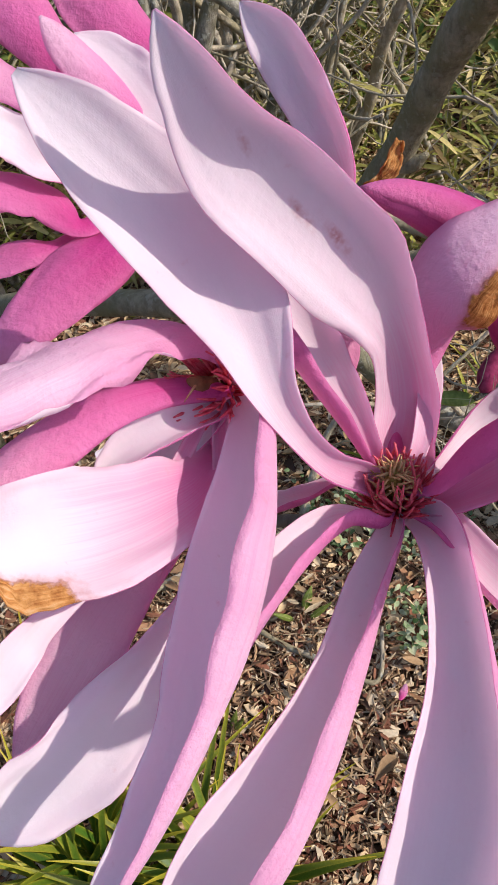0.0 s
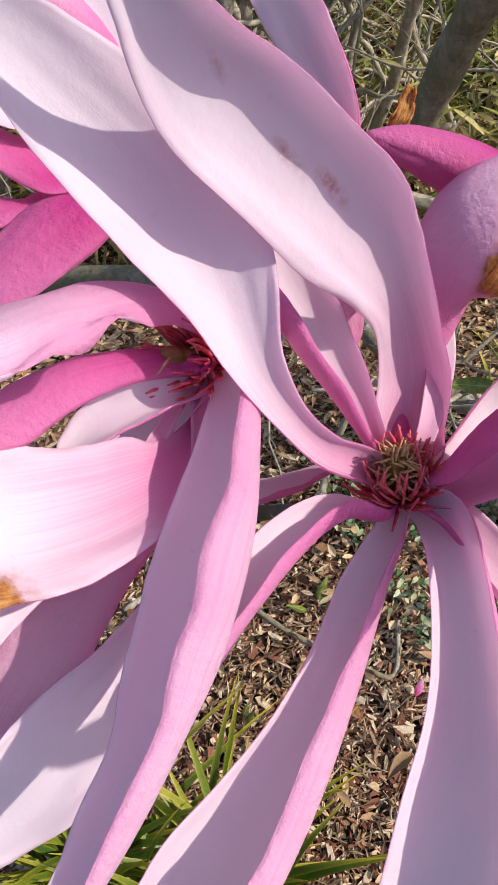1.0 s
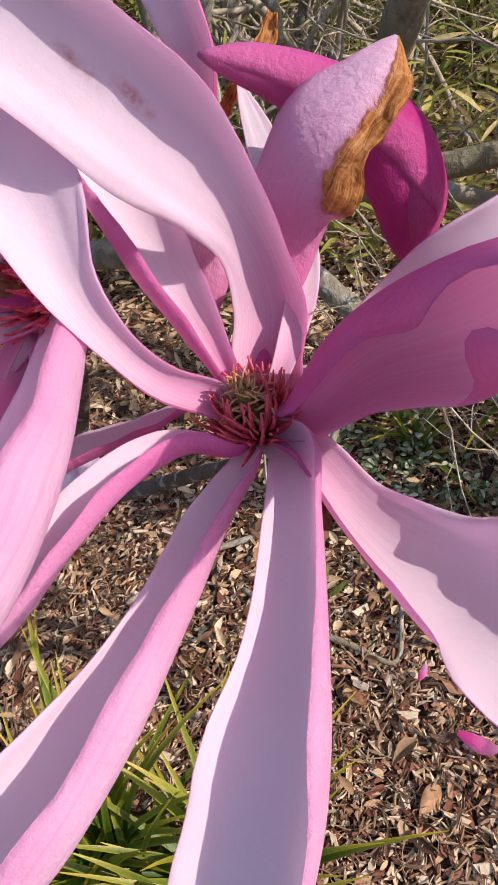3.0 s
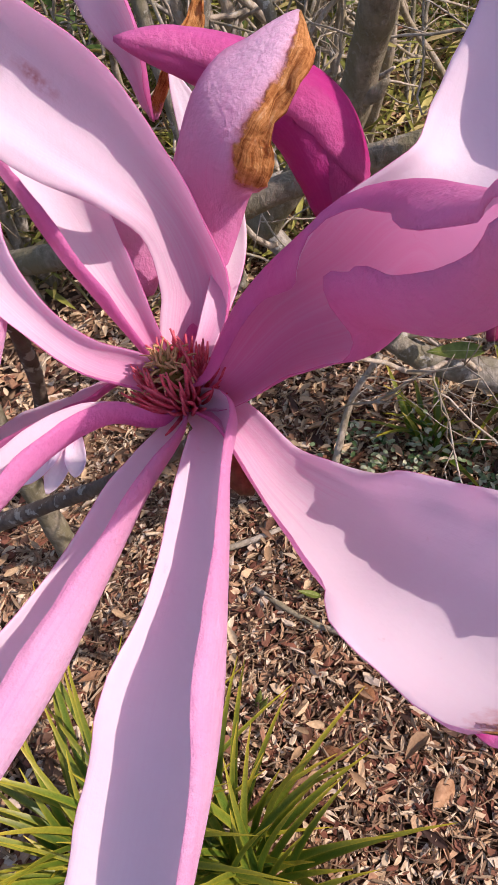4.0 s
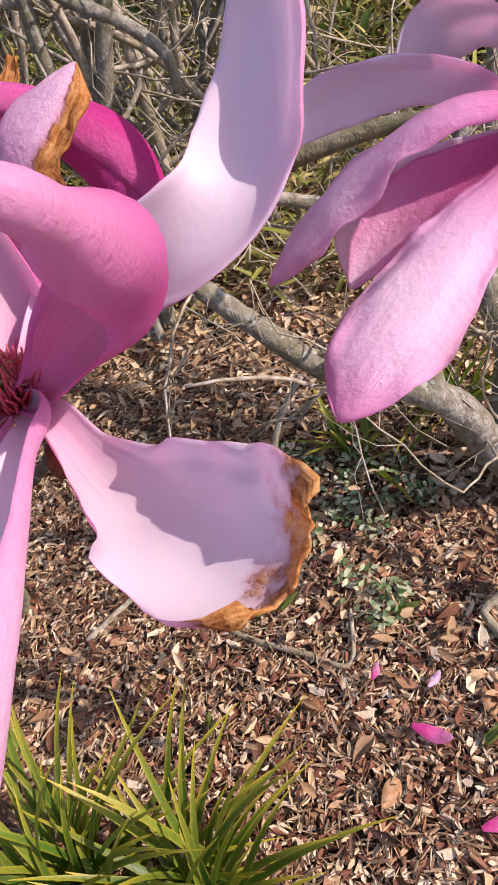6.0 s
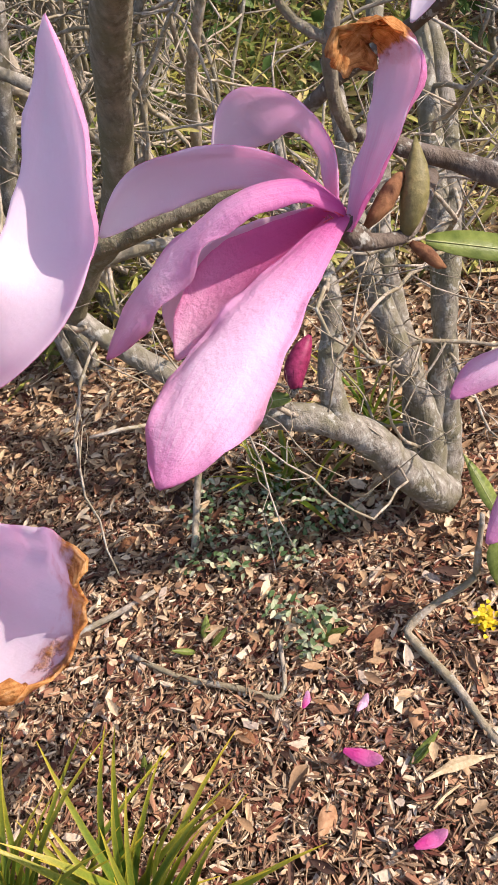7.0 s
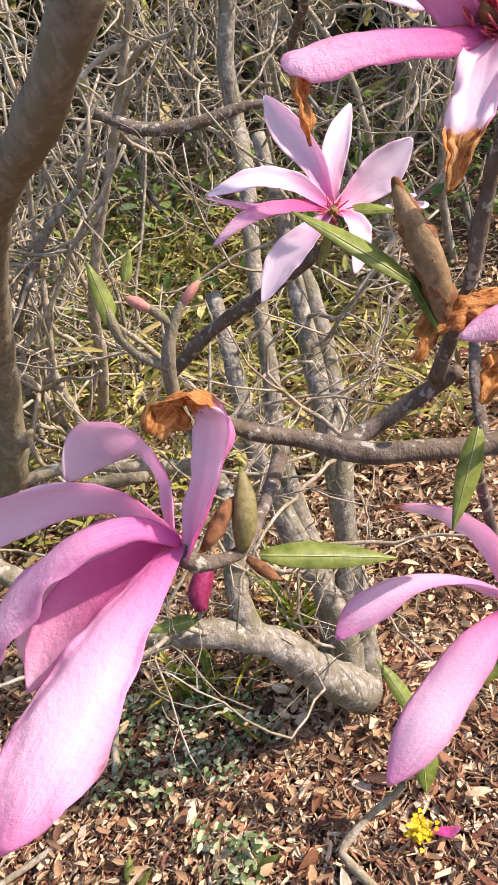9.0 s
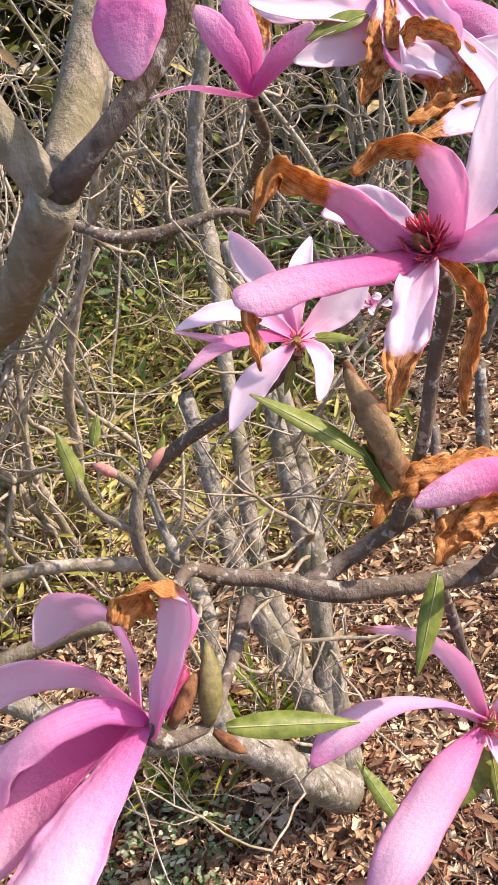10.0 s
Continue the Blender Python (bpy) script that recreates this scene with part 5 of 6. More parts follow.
# the bare thicket behind
def bare_shrub(at, stems, tall, seed):
    """A leafless shrub: separate main stems and a mass of crooked side twigs."""
    r = random.Random(seed)
    ob = thing("bare_shrub", (at[0], at[1], 0), "leafless shrub of tangled pale grey stems", "shrub", "thicket shrubs")
    h = Heap()
    for _ in range(stems):
        lean = np.array((r.gauss(0, 0.28), r.gauss(0, 0.22), 1.0))
        start = np.array((r.gauss(0, 0.09), r.gauss(0, 0.09), -0.02))
        length, radius = tall * r.uniform(0.6, 1.1), r.uniform(0.005, 0.016)
        line, d = [start], unit(lean)
        for _ in range(9):
            d = unit(d + np.array([r.gauss(0, 0.13) for _ in range(3)]))
            line.append(line[-1] + d * length / 9)
        line = np.array(line)
        rad = np.linspace(radius, radius * 0.4, len(line))
        rows = [(*p, q) for p, q in zip(line, rad)]
        tube("stem", rows, PALE_TWIG if r.random() < 0.6 else BARK, ob, "", 8, 0.04, 0.15)
        for _ in range(7):
            i = r.randrange(2, len(line))
            out = unit(line[i] - line[i - 1] + np.array([r.gauss(0, 0.7) for _ in range(3)]))
            twig_heap(h, r, line[i], out, length * r.uniform(0.18, 0.4), rad[i] * r.uniform(0.5, 0.85), 1)
    tagged(h.done("brushwood", PALE_TWIG, ob), kind="stuff")
    return ob


for k in range(20):
    if k < 7:
        at = (-1.2 + 0.22 * k + rnd.uniform(-0.1, 0.1), rnd.uniform(1.35, 2.2))
    else:
        at = (-0.9 + 0.26 * (k - 7) + rnd.uniform(-0.15, 0.15), rnd.uniform(2.1, 3.6))
    bare_shrub(at, 7, rnd.uniform(0.9, 1.8), 40 + k)

heap = Heap()
for k in range(54):
    x, y = rnd.uniform(-4.0, 4.6), rnd.uniform(3.2, 6.5)
    way = (rnd.gauss(0, 0.25), rnd.gauss(0, 0.25), 1)
    twig_heap(heap, rnd, (x, y, -0.02), way, rnd.uniform(1.5, 3.2), rnd.uniform(0.008, 0.03), 2)
tagged(heap.done("far_thicket", BARK), "far bare woodland stems behind the thicket", "thicket", kind="stuff")

def scatter_leaves(name, mat, label, count, xs, ys, heights, size, slim, seed):
    """Loose leaves of brush and hedge, filling a stretch of the place."""
    r, h = random.Random(seed), Heap()
    for _ in range(count):
        x, y, z = r.uniform(*xs), r.uniform(*ys), heights(r)
        a = r.uniform(0, 6.28)
        verts, faces = leaf_piece((x, y, z), (math.cos(a), math.sin(a), r.gauss(0.3, 0.6)), (r.gauss(0, 0.5), r.gauss(0, 0.5), 1), size * r.uniform(0.5, 1.3), size * slim * r.uniform(0.6, 1.4), 0.25, 0.3, 4)
        h.add(verts, faces)
    return tagged(h.done(name, mat), label, "undergrowth", kind="stuff")


scatter_leaves("undergrowth", UNDER, "yellow-green undergrowth blades among bare stems", 7500, (-1.0, 0.75), (1.25, 3.0), lambda r: abs(r.gauss(0, 0.12)) + 0.01, 0.075, 0.13, 11)
scatter_leaves("low_brush", GREEN, "dark green low leaves under the thicket", 2600, (-1.2, 2.4), (1.9, 3.6), lambda r: abs(r.gauss(0, 0.2)), 0.06, 0.4, 12)
scatter_leaves("far_brush", UNDER, "brown and green brush far behind the thicket", 10500, (-6.5, 5.5), (3.2, 6.5), lambda r: r.uniform(0, 3.0), 0.16, 0.3, 13)
heap, r3 = Heap(), random.Random(14)
for _ in range(13000):
    turn, far = r3.uniform(0, 2 * math.pi), r3.uniform(6.5, 10.0)
    tall = 7.5 if math.sin(turn) > 0.8 else 5.0 if math.sin(turn) > 0.1 else 1.8
    a = r3.uniform(0, 6.28)
    verts, faces = leaf_piece((0.3 + far * math.cos(turn), far * math.sin(turn), tall * r3.random()), (math.cos(a), math.sin(a), r3.gauss(0.3, 0.6)), (r3.gauss(0, 0.5), r3.gauss(0, 0.5), 1), 0.42 * r3.uniform(0.5, 1.3), 0.17 * r3.uniform(0.6, 1.4), 0.25, 0.3, 4)
    heap.add(verts, faces)
for _ in range(6000):
    turn, far, a = r3.uniform(0.7, 2.5), r3.uniform(6.5, 9.5), r3.uniform(0, 6.28)
    verts, faces = leaf_piece((0.3 + far * math.cos(turn), far * math.sin(turn), 4.5 * r3.random()), (math.cos(a), math.sin(a), r3.gauss(0.3, 0.6)), (r3.gauss(0, 0.5), r3.gauss(0, 0.5), 1), 0.42 * r3.uniform(0.5, 1.3), 0.2 * r3.uniform(0.6, 1.4), 0.25, 0.3, 4)
    heap.add(verts, faces)
tagged(heap.done("far_hedge", WOODS), "brown and green woodland edge in the distance", "hedge", kind="stuff")

# ---- ground ----
n_side = 61
ext = np.concatenate([np.linspace(-60, -3, 8)[:-1], np.linspace(-3, 3.5, n_side), np.linspace(3.5, 60, 8)[1:]])
gx, gy = np.meshgrid(ext, ext + 0.8)
gz = np.array([0.012 * noise.noise((x * 2.2, y * 2.2, 0.3)) for x, y in zip(gx.ravel(), gy.ravel())]) - 0.008
gn = len(ext)
ground = mesh_object("ground", np.stack([gx.ravel(), gy.ravel(), gz], 1), [(i * gn + j, i * gn + j + 1, (i + 1) * gn + j + 1, (i + 1) * gn + j) for i in range(gn - 1) for j in range(gn - 1)], SOIL)
tagged(ground, "brown soil under wood chip mulch", "ground", kind="structure")


def chips(at, lo, hi, thin, seed, narrow=1.0):
    """Irregular six-cornered slivers of wood, slightly curled, as vertices and faces."""
    r = np.random.RandomState(seed)
    count = len(at)
    length = r.uniform(lo, hi, count) * r.choice([0.7, 1.05, 1.7], count, p=[0.6, 0.32, 0.08])
    width = length * r.choice([0.14, 0.3, 0.52], count, p=[0.36, 0.38, 0.26]) * r.uniform(0.7, 1.3, count) * narrow
    high = r.uniform(thin * 0.5, thin * 1.5, count)
    ring = np.array([(-1, -0.6), (-0.1, -1), (0.9, -0.75), (1, 0.5), (0.1, 1), (-0.85, 0.7)])
    flat = ring[None] * r.uniform(0.6, 1.15, (count, 6, 2))
    curl = r.normal(0, 0.22, count)
    v = np.zeros((count, 12, 3))
    v[:, :6, :2] = v[:, 6:, :2] = flat * np.stack([length, width], 1)[:, None] * 0.5
    v[:, :6, 2] = v[:, 6:, 2] = (curl * length)[:, None] * (flat[:, :, 0] ** 2 - 0.4) * 0.6
    v[:, 6:, 2] -= high[:, None]
    yaw, tilt, roll = r.uniform(0, 2 * np.pi, count), r.normal(0, 0.17, count), r.normal(0, 0.26, count)
    cy, sy, ct, st, cr, sr = np.cos(yaw), np.sin(yaw), np.cos(tilt), np.sin(tilt), np.cos(roll), np.sin(roll)
    o, z = np.ones(count), np.zeros(count)
    rz = np.stack([cy, -sy, z, sy, cy, z, z, z, o], 1).reshape(-1, 3, 3)
    ry = np.stack([ct, z, st, z, o, z, -st, z, ct], 1).reshape(-1, 3, 3)
    rx = np.stack([o, z, z, z, cr, -sr, z, sr, cr], 1).reshape(-1, 3, 3)
    v = np.einsum("nij,nkj->nki", rz @ ry @ rx, v) + at[:, None]
    quad = np.array([(0, 1, 2, 5), (2, 3, 4, 5), *((k, k + 6, (k + 1) % 6 + 6, (k + 1) % 6) for k in range(6))])
    f = (quad[None] + (np.arange(count) * 12)[:, None, None]).reshape(-1, 4)
    return v.reshape(-1, 3), f.tolist()


def spread(count, middle, reach, seed, top):
    """Places on the ground, evenly thick in the middle and thinning out in a soft edge."""
    r = np.random.RandomState(seed)
    a, d = r.uniform(0, 2 * np.pi, count), np.sqrt(r.uniform(0, 1, count)) * r.choice([0.85, 1.0, 1.2], count, p=[0.6, 0.3, 0.1])
    return np.stack([middle[0] + reach[0] * d * np.cos(a), middle[1] + reach[1] * d * np.sin(a), r.uniform(-0.002, top, count)], 1)


verts, faces = chips(spread(60000, (0.15, 0.82), (0.82, 0.92), 3, 0.0095), 0.008, 0.025, 0.0016, 3)
more, extra = chips(spread(4200, (0.15, 0.8), (0.8, 0.9), 21, 0.014), 0.024, 0.046, 0.002, 21, 0.8)
faces += [tuple(i + len(verts) for i in f) for f in extra]
verts = np.concatenate([verts, more])
tagged(mesh_object("wood_chip_mulch", verts, faces, CHIP, smooth=False), "loose tan and brown wood chip mulch", "mulch", kind="stuff")
verts, faces = chips(spread(26000, (0.15, 0.74), (0.8, 0.8), 8, 0.016), 0.014, 0.036, 0.0012, 8, 0.3)
tagged(mesh_object("bark_shreds", verts, faces, SHRED, smooth=False), "fine dry straw-coloured bark shreds over the mulch", "mulch", kind="stuff")
far = spread(22000, (0.3, 1.6), (3.4, 3.0), 4, 0.014)
verts, faces = chips(far[((far[:, 0] - 0.15) / 0.62) ** 2 + ((far[:, 1] - 0.82) / 0.7) ** 2 > 1], 0.018, 0.042, 0.003, 4)
tagged(mesh_object("far_wood_chips", verts, faces, CHIP, smooth=False), "wood chip mulch under the thicket", "mulch", kind="stuff")

heap = Heap()
for _ in range(420):
    x, y = rnd.gauss(0.15, 0.55), rnd.gauss(0.8, 0.5)
    a = rnd.uniform(0, 6.28)
    verts, faces = leaf_piece((x, y, rnd.uniform(0.008, 0.016)), (math.cos(a), math.sin(a), rnd.gauss(0, 0.15)), (rnd.gauss(0, 0.3), rnd.gauss(0, 0.3), 1), rnd.uniform(0.014, 0.042), rnd.uniform(0.006, 0.017), rnd.uniform(-0.4, 0.5), rnd.uniform(0.4, 1.1), 5)
    heap.add(verts, faces)
straw, r4 = Heap(), random.Random(31)
for _ in range(15000):
    x, y = r4.gauss(0.3, 0.65), r4.gauss(1.5, 0.42)
    a = r4.uniform(0, 6.28)
    verts, faces = leaf_piece((x, y, r4.uniform(0.008, 0.03)), (math.cos(a), math.sin(a), r4.gauss(0, 0.25)), (r4.gauss(0, 0.4), r4.gauss(0, 0.4), 1), r4.uniform(0.012, 0.03), r4.uniform(0.004, 0.012), r4.uniform(-0.4, 0.5), r4.uniform(0.4, 1.1), 4)
    straw.add(verts, faces)
tagged(straw.done("dry_leaf_litter", STRAW), "straw-coloured dry leaves under the bare thicket", "leaf litter", kind="stuff")
tagged(heap.done("leaf_litter", LITTER), "scattered dry reddish brown fallen leaves", "leaf litter", kind="stuff")


# ---- grass and low plants ----
def grass_tuft(at, blades, reach, seed):
    r = random.Random(seed)
    ob = thing("grass_tuft", (at[0], at[1], 0), "tuft of yellow-green strappy grass in the mulch", "grass", "grass tufts")
    for _ in range(blades):
        a = r.uniform(0, 6.28)
        lean = abs(r.gauss(0.0, 0.42)) + 0.06
        length = reach * r.uniform(0.55, 1.1)
        start = np.array((r.gauss(0, 0.022), r.gauss(0, 0.022), 0.0))
        d = np.array((math.cos(a) * math.sin(lean), math.sin(a) * math.sin(lean), math.cos(lean)))
        out = np.array((math.cos(a), math.sin(a), 0))
        side = np.cross(d, out + 0.001)
        side = np.array((-math.sin(a), math.cos(a), 0))
        count, verts, faces = 9, [], []
        for i in range(count):
            v = i / (count - 1)
            c = start + d * length * v + out * length * 0.28 * v * v - np.array((0, 0, 1)) * length * 0.22 * v**3
            w = 0.0052 * (1 - v**2.2) * (0.55 + 0.45 * min(1, 3 * v)) + 0.0003
            verts += [c - side * w, c - np.array((0, 0, 1)) * w * 0.35, c + side * w]
        for i in range(count - 1):
            k = 3 * i
            faces += [(k, k + 1, k + 4, k + 3), (k + 1, k + 2, k + 5, k + 4)]
        blade = mesh_object("blade", np.array(verts), faces, BLADE, ob)
        blade.data.attributes.new("along", "FLOAT", "POINT").data.foreach_set("value", np.repeat(np.linspace(0, 1, count), 3).astype(np.float32))
        blade.data.attributes.new("across", "FLOAT", "POINT").data.foreach_set("value", np.tile((-1, 0, 1), count).astype(np.float32))
    return ob


for at, blades, reach, seed in (((-0.2454, 0.207, 0), 105, 0.29, 1), ((-0.1083, 0.2034, 0), 85, 0.26, 2), ((0.262, 0.93, 0), 26, 0.2, 3), ((0.1, 0.83, 0), 22, 0.13, 4)):
    grass_tuft(at, blades, reach, seed)


def low_plant(at, leaves, spread, mat, label, seed, size=0.011):
    r = random.Random(seed)
    ob = thing("ground_cover", (at[0], at[1], 0), label, "plant", "low plants")
    total = max(3, leaves // 28)
    for k in range(total):
        q = spread * math.sqrt((k + 0.5) / total)
        cx, cy = q * math.cos(2.4 * k), 0.8 * q * math.sin(2.4 * k)
        h = Heap()
        for _ in range(leaves // total):
            c = np.array((cx + r.gauss(0, 0.014), cy + r.gauss(0, 0.014), r.uniform(0.008, 0.05)))
            b = r.uniform(0, 6.28)
            verts, faces = leaf_piece(c, (math.cos(b), math.sin(b), r.gauss(0.2, 0.3)), (r.gauss(0, 0.4), r.gauss(0, 0.4), 1), size * r.uniform(0.7, 1.3), size * 0.55, 0.15, 0.3, 5)
            h.add(verts, faces)
        tagged(h.done("leafy_shoot", mat, ob), kind="stuff")
    return ob


low_plant((0.0593, 0.7445, 0), 420, 0.13, SILVER, "low creeping plant with small silver-edged green leaves", 3)
low_plant((0.104, 0.5629, 0), 110, 0.05, SILVER, "small silver-edged creeping plant in the mulch", 4)

# fallen petals and twigs on the mulch
def fallen_tepal(at, ang, size, label, tone=-0.3):
    ob = thing("fallen_tepal", at, label, "petal", "fallen petals")
    d = np.array((math.cos(ang), math.sin(ang), 0)) * size
    rows = [(*(d * t), size * w) for t, w in ((-0.5, 0.06), (-0.2, 0.16), (0.1, 0.2), (0.35, 0.13), (0.5, 0.01))]
    rows = [(x, y, z + 4 + 6 * abs(k - 2) / 2, w) for k, (x, y, z, w) in enumerate(rows)]
    tepal(ob, rows, (0.1, 0.1, -1), (-0.1, 0.1, -1), 1.3, tone=tone)


fallen_tepal((0.1526, 0.3691, 0.016), -0.4, 48, "deep pink fallen magnolia tepal on the mulch")
fallen_tepal((0.2082, 0.2687, 0.016), 0.3, 40, "pink fallen magnolia tepal on the mulch")
fallen_tepal((0.1633, 0.4333, 0.016), 0.9, 26, "pale fallen magnolia tepal on the mulch", 0.9)

for rows in ([(0.3247, 0.3324, 0.012, 0.0057), (0.3011, 0.3768, 0.012, 0.0052), (0.2794, 0.4379, 0.014, 0.0055), (0.2415, 0.5068, 0.02, 0.0058), (0.2381, 0.5183, 0.03, 0.0058), (0.2823, 0.5396, 0.045, 0.0051), (0.3308, 0.5483, 0.07, 0.005), (0.3416, 0.5571, 0.12, 0.0042), (0.3502, 0.5683, 0.17, 0.0034)], [(-0.1428, 0.5672, 0.01, 0.0039), (-0.0707, 0.5203, 0.01, 0.0045), (0.0047, 0.4903, 0.01, 0.0044), (0.0625, 0.4689, 0.01, 0.0036), (0.0702, 0.5424, 0.02, 0.003)], [(-0.3042, 0.5386, 0.01, 0.0046), (-0.2265, 0.6119, 0.015, 0.0048), (-0.1578, 0.6376, 0.02, 0.0049), (-0.1068, 0.6625, 0.02, 0.0033)], [(-0.0469, 0.7354, 0.01, 0.0061), (-0.0296, 0.7803, 0.06, 0.0061), (-0.0053, 0.8133, 0.12, 0.0051), (0.0406, 0.8142, 0.2, 0.0041)]):
    ob = thing("fallen_twig", (rows[0][0], rows[0][1], 0), "thin grey dead twig lying on the mulch", "twig", "fallen twigs")
    tube("stick", rows, PALE_TWIG, ob, "", 7, 0.01, 0.2, (rows[0][0], rows[0][1], 0))

fallen_tepal((0.3668, 0.5056, 0.016), -0.2, 34, "dark purple pink fallen magnolia tepal on the mulch", -0.5)
fallen_tepal((0.094, 0.4495, 0.016), 1.2, 24, "small torn pink tepal on the mulch", -0.1)


def dead_leaf(at, ang, size, mat, label):
    """A dry curled leaf lying on the mulch."""
    ob = thing("dead_leaf", at, label, "leaf", "dead leaves")
    d = np.array((math.cos(ang), math.sin(ang), 0.1))
    leaf(ob, at, np.array(at) - d * size / 2, np.array(at) + d * size / 2, size * 0.48, mat)


for k, at in enumerate(((-0.0434, 0.4735, 0.012), (0.0097, 0.4225, 0.012), (0.0973, 0.3071, 0.012), (-0.0217, 0.3453, 0.012), (0.2226, 0.4086, 0.012), (-0.1561, 0.766, 0.012), (0.1644, 0.6219, 0.012))):
    dead_leaf(at, 0.4 + 1.9 * k, 0.032 + 0.004 * (k % 3), HUSK if k % 2 else DEAD, "orange brown dead leaf on the mulch")


def splinter(at, ang, size):
    """A long pale split of wood with a ragged end."""
    r = random.Random(int(size * 9000))
    ob = thing("wood_splinter", at, "long pale splinter of wood on the mulch", "wood chip", "wood splinters")
    out = np.array((math.cos(ang), math.sin(ang), 0.0))
    side = np.array((-out[1], out[0], 0.0))
    verts, faces = [], []
    for i in range(8):
        v = i / 7
        w = size * 0.055 * (0.35 + math.sin(math.pi * min(0.97, v + 0.03))) * r.uniform(0.6, 1.2)
        c = out * size * (v - 0.5) + side * size * 0.06 * math.sin(3 * v) + np.array((0, 0, 0.004 + 0.004 * v))
        verts += [c - side * w, c + np.array((0, 0, 0.0025)), c + side * w, c - np.array((0, 0, 0.003))]
    for i in range(7):
        for j in range(4):
            faces.append((4 * i + j, 4 * i + (j + 1) % 4, 4 * i + 4 + (j + 1) % 4, 4 * i + 4 + j))
    faces += [(3, 2, 1, 0), (28, 29, 30, 31)]
    mesh_object("wood", np.array(verts), faces, SPLIT, ob, smooth=False)


for at, ang, size in (((0.2566, 0.3394, 0.012), 0.15, 0.085), ((0.1164, 0.5656, 0.012), -1.1, 0.06), ((0.1386, 0.4807, 0.012), -0.8, 0.035), ((0.2354, 0.311, 0.012), 0.5, 0.04), ((0.2877, 0.2629, 0.012), 0.2, 0.05)):
    splinter(at, ang, size)

for p0, p1, w in [((0.2034, 0.356, 0.0604), (0.2447, 0.3785, 0.0964), 0.0186), ((-0.037, 0.5732, 0.1893), (-0.0263, 0.5941, 0.2269), 0.0206), ((-0.0276, 0.5591, 0.1815), (0.0014, 0.5685, 0.2041), 0.0137), ((-0.051, 0.5554, 0.1844), (-0.0762, 0.5479, 0.1937), 0.0136), ((0.1232, 0.5383, 0.1442), (0.1628, 0.5348, 0.1512), 0.0205), ((-0.1201, 0.3994, 0.1392), (-0.1121, 0.4089, 0.1641), 0.0124), ((-0.1166, 0.3968, 0.1376), (-0.1026, 0.3992, 0.154), 0.0124)]:
    low = (p0[0], p0[1], 0.008)
    ob = thing("seedling_leaf", low, "small green seedling leaf standing in the mulch", "leaf", "seedling leaves")
    leaf(ob, low, low, (p1[0] + low[0] - p0[0], p1[1] + low[1] - p0[1], 0.034), w * 0.55)

# leaves on the ground twig, yellow blossom, seedlings
for p0, p1, w in [((0.3704, 0.5758, 0.1534), (0.347, 0.6281, 0.2149), 0.0179), ((0.367, 0.5573, 0.1329), (0.354, 0.5172, 0.0892), 0.0303)]:
    ob = thing("fresh_leaf", p0, "young green leaf at a twig tip", "leaf", "young leaves")
    leaf(ob, p0, p0, p1, w)
yellow_at = (0.3366, 0.5091, 0)
yellow = thing("yellow_flower", (yellow_at[0], yellow_at[1], 0), "small bright yellow flower cluster in the mulch", "flower")
r2 = random.Random(9)
for k in range(72):
    c = np.array((r2.gauss(0, 0.0075), r2.gauss(0, 0.0075), 0.018 + r2.random() * 0.032))
    a = r2.uniform(0, 6.28)
    verts, faces = leaf_piece(c, (math.cos(a), math.sin(a), 0.3), (r2.gauss(0, 0.3), r2.gauss(0, 0.3), 1), 0.0065, 0.006, 0.1, 0.4, 5)
    mesh_object("petal", verts, faces, YELLOW, yellow)
tube("stalk", [(0, 0, -0.005, 0.0012), (0.002, 0, 0.015, 0.001), (0, 0.002, 0.035, 0.0008)], BUDSKIN, yellow, "", 6, 0.006, 0.05)
flower_g = flower((-0.1168, 0.3331, 0.5869), (-0.237, -0.844, 0.481), 'small pale pink magnolia bloom low behind the others', '')
tepal(flower_g, [(0, 0, 0, 2.2), (-15.5, -19, -5.7, 6.5), (-21.8, -30, -6.8, 6.4), (-30.7, -37.8, -11.3, 0.7)], (0.24, -0.5, 0.83), (0.24, -0.5, 0.83), 1.2)
tepal(flower_g, [(0, 0, 0, 2.2), (-7.8, -20.2, -9.3, 6.5), (-10.4, -31.6, -12.1, 6.4), (-15.5, -40, -18.3, 0.7)], (0.24, -0.5, 0.83), (0.24, -0.5, 0.83), 1.2)
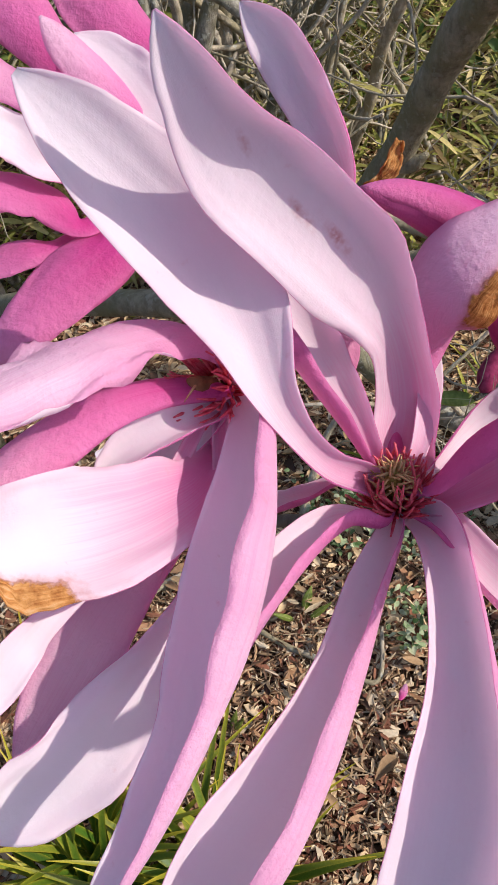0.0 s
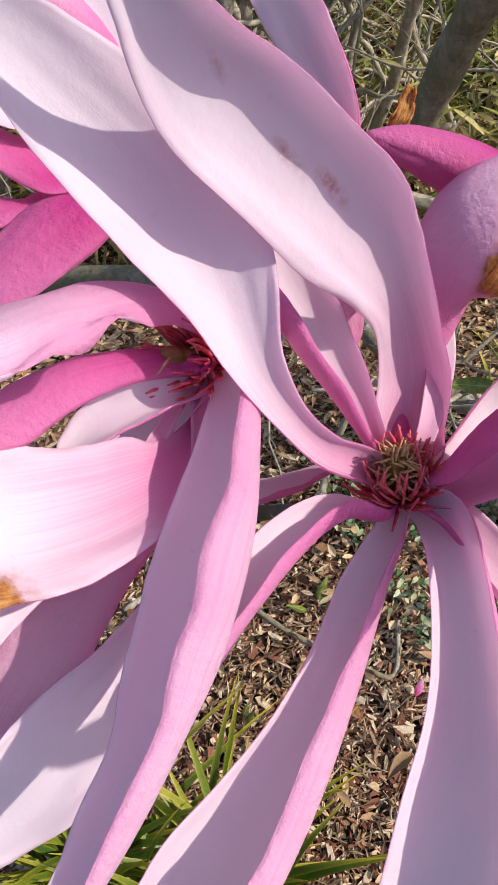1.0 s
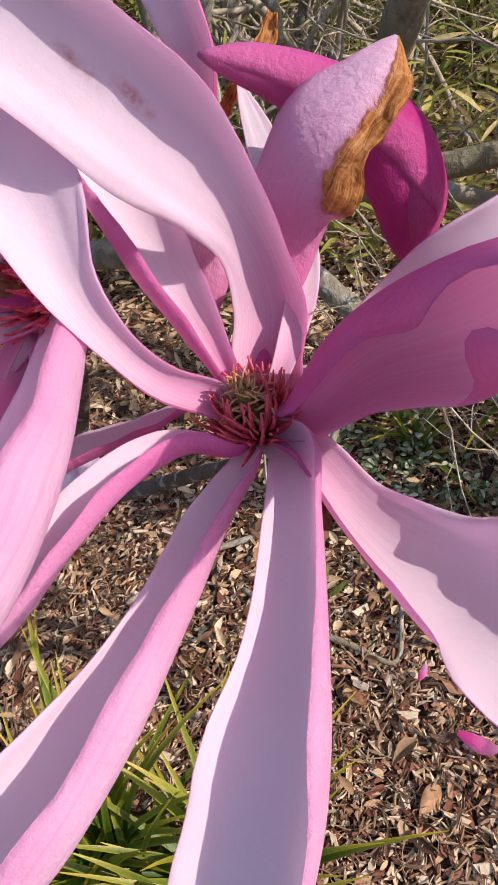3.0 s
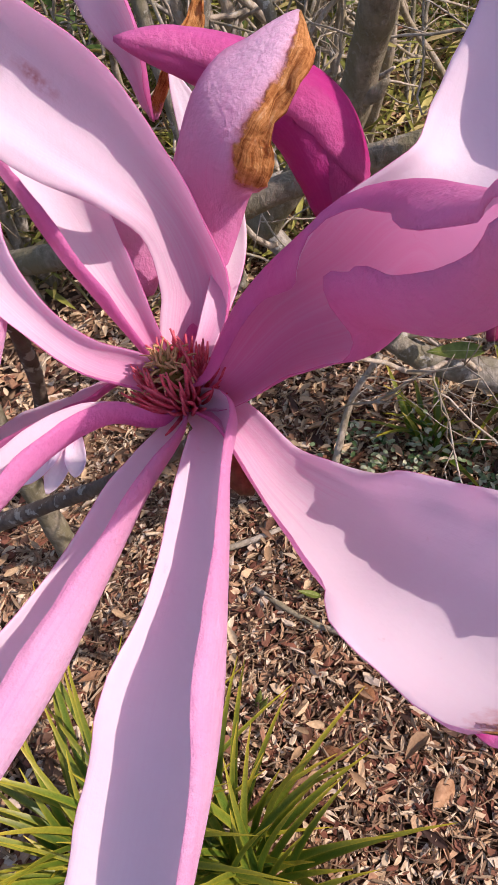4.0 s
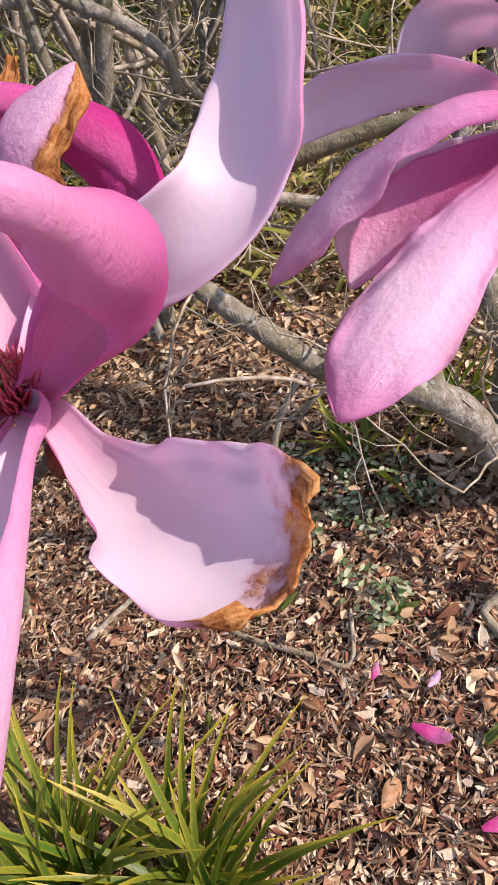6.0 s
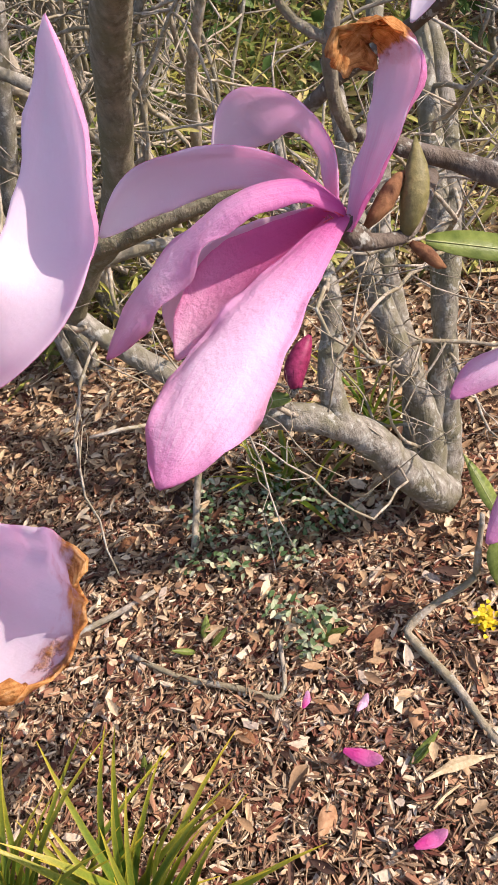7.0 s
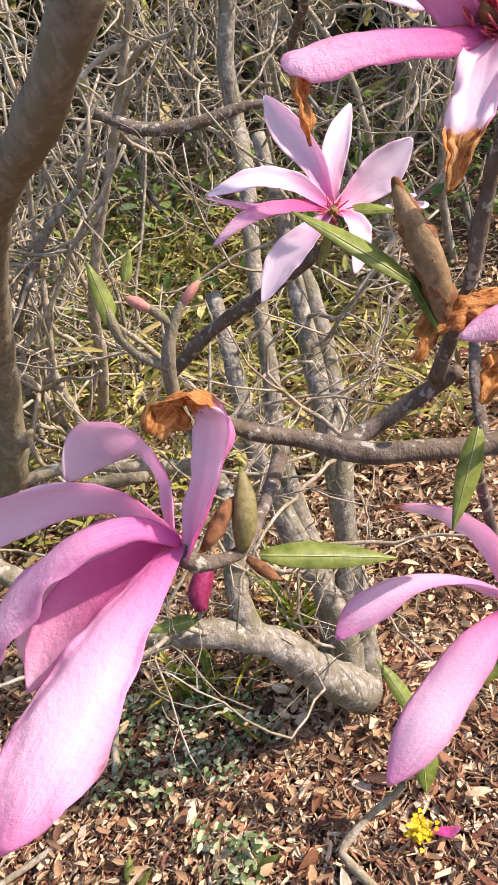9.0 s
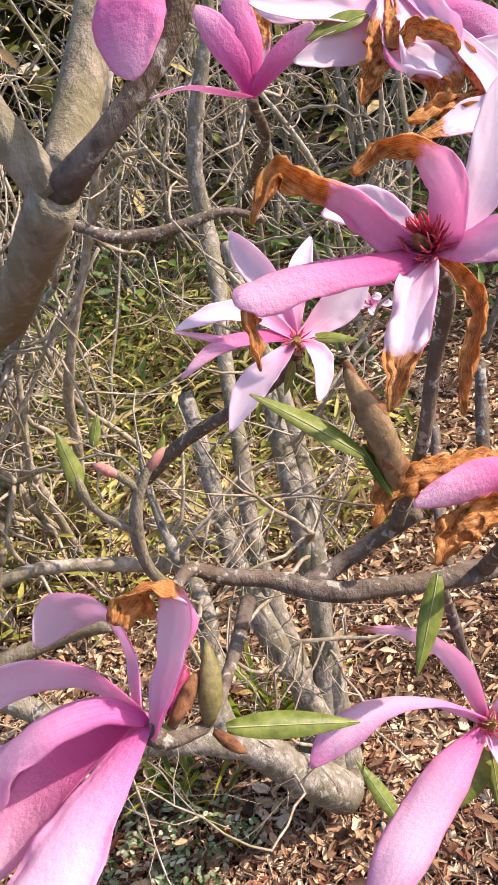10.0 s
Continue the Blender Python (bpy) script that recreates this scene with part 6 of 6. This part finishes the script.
tepal(flower_g, [(0, 0, 0, 2.2), (1.2, -15.2, -7.6, 6.5), (3, -24.3, -9.6, 6.4), (2.5, -30.2, -14.9, 0.7)], (0.24, -0.5, 0.83), (0.24, -0.5, 0.83), 1.2)
tepal(flower_g, [(0, 0, 0, 2.2), (-19.1, -10.9, 3.1, 6.5), (-27.2, -17.8, 6.2, 6.4), (-37.8, -21.6, 6.1, 0.7)], (0.24, -0.5, 0.83), (0.24, -0.5, 0.83), 1.2)
tepal(flower_g, [(0, 0, 0, 2.2), (-11.4, -2.1, 8.7, 6.5), (-15.7, -4.8, 14.6, 6.4), (-22.5, -4.3, 17.4, 0.7)], (0.24, -0.5, 0.83), (0.24, -0.5, 0.83), 1.2)
flower_s = flower((0.6078, 1.1117, 0.5762), (-0.11, -0.598, 0.794), 'small far-off pink magnolia bloom among the twigs', '')
tepal(flower_s, [(0, 0, 0, 3.2), (-21.1, -8.9, 6.1, 7.1), (-33.2, -18.6, 10.7, 7.1), (-42, -17.9, 12.1, 1.6)], (0.09, -0.65, 0.75), (0.09, -0.65, 0.75), 1.2)
tepal(flower_s, [(0, 0, 0, 3.2), (-4.9, 0, 16.7, 7.1), (-9, -5.2, 26.5, 7.1), (-9.7, -0.1, 33.1, 1.6)], (0.09, -0.65, 0.75), (0.09, -0.65, 0.75), 1.2)
tepal(flower_s, [(0, 0, 0, 3.2), (6.8, -5.4, 8.9, 7.1), (8.4, -13.4, 14.9, 7.1), (13.5, -11, 17.7, 1.6)], (0.09, -0.65, 0.75), (0.09, -0.65, 0.75), 1.2)
tepal(flower_s, [(0, 0, 0, 3.2), (14.2, -11.6, 0.6, 7.1), (19.3, -22.4, 2.5, 7.1), (28, -23.1, 1.2, 1.6)], (0.09, -0.65, 0.75), (0.09, -0.65, 0.75), 1.2)
tepal(flower_s, [(0, 0, 0, 3.2), (-3.8, -15.2, -3.1, 7.1), (-7.4, -27.9, -2.9, 7.1), (-7.5, -30.4, -6.1, 1.6)], (0.09, -0.65, 0.75), (0.09, -0.65, 0.75), 1.2)
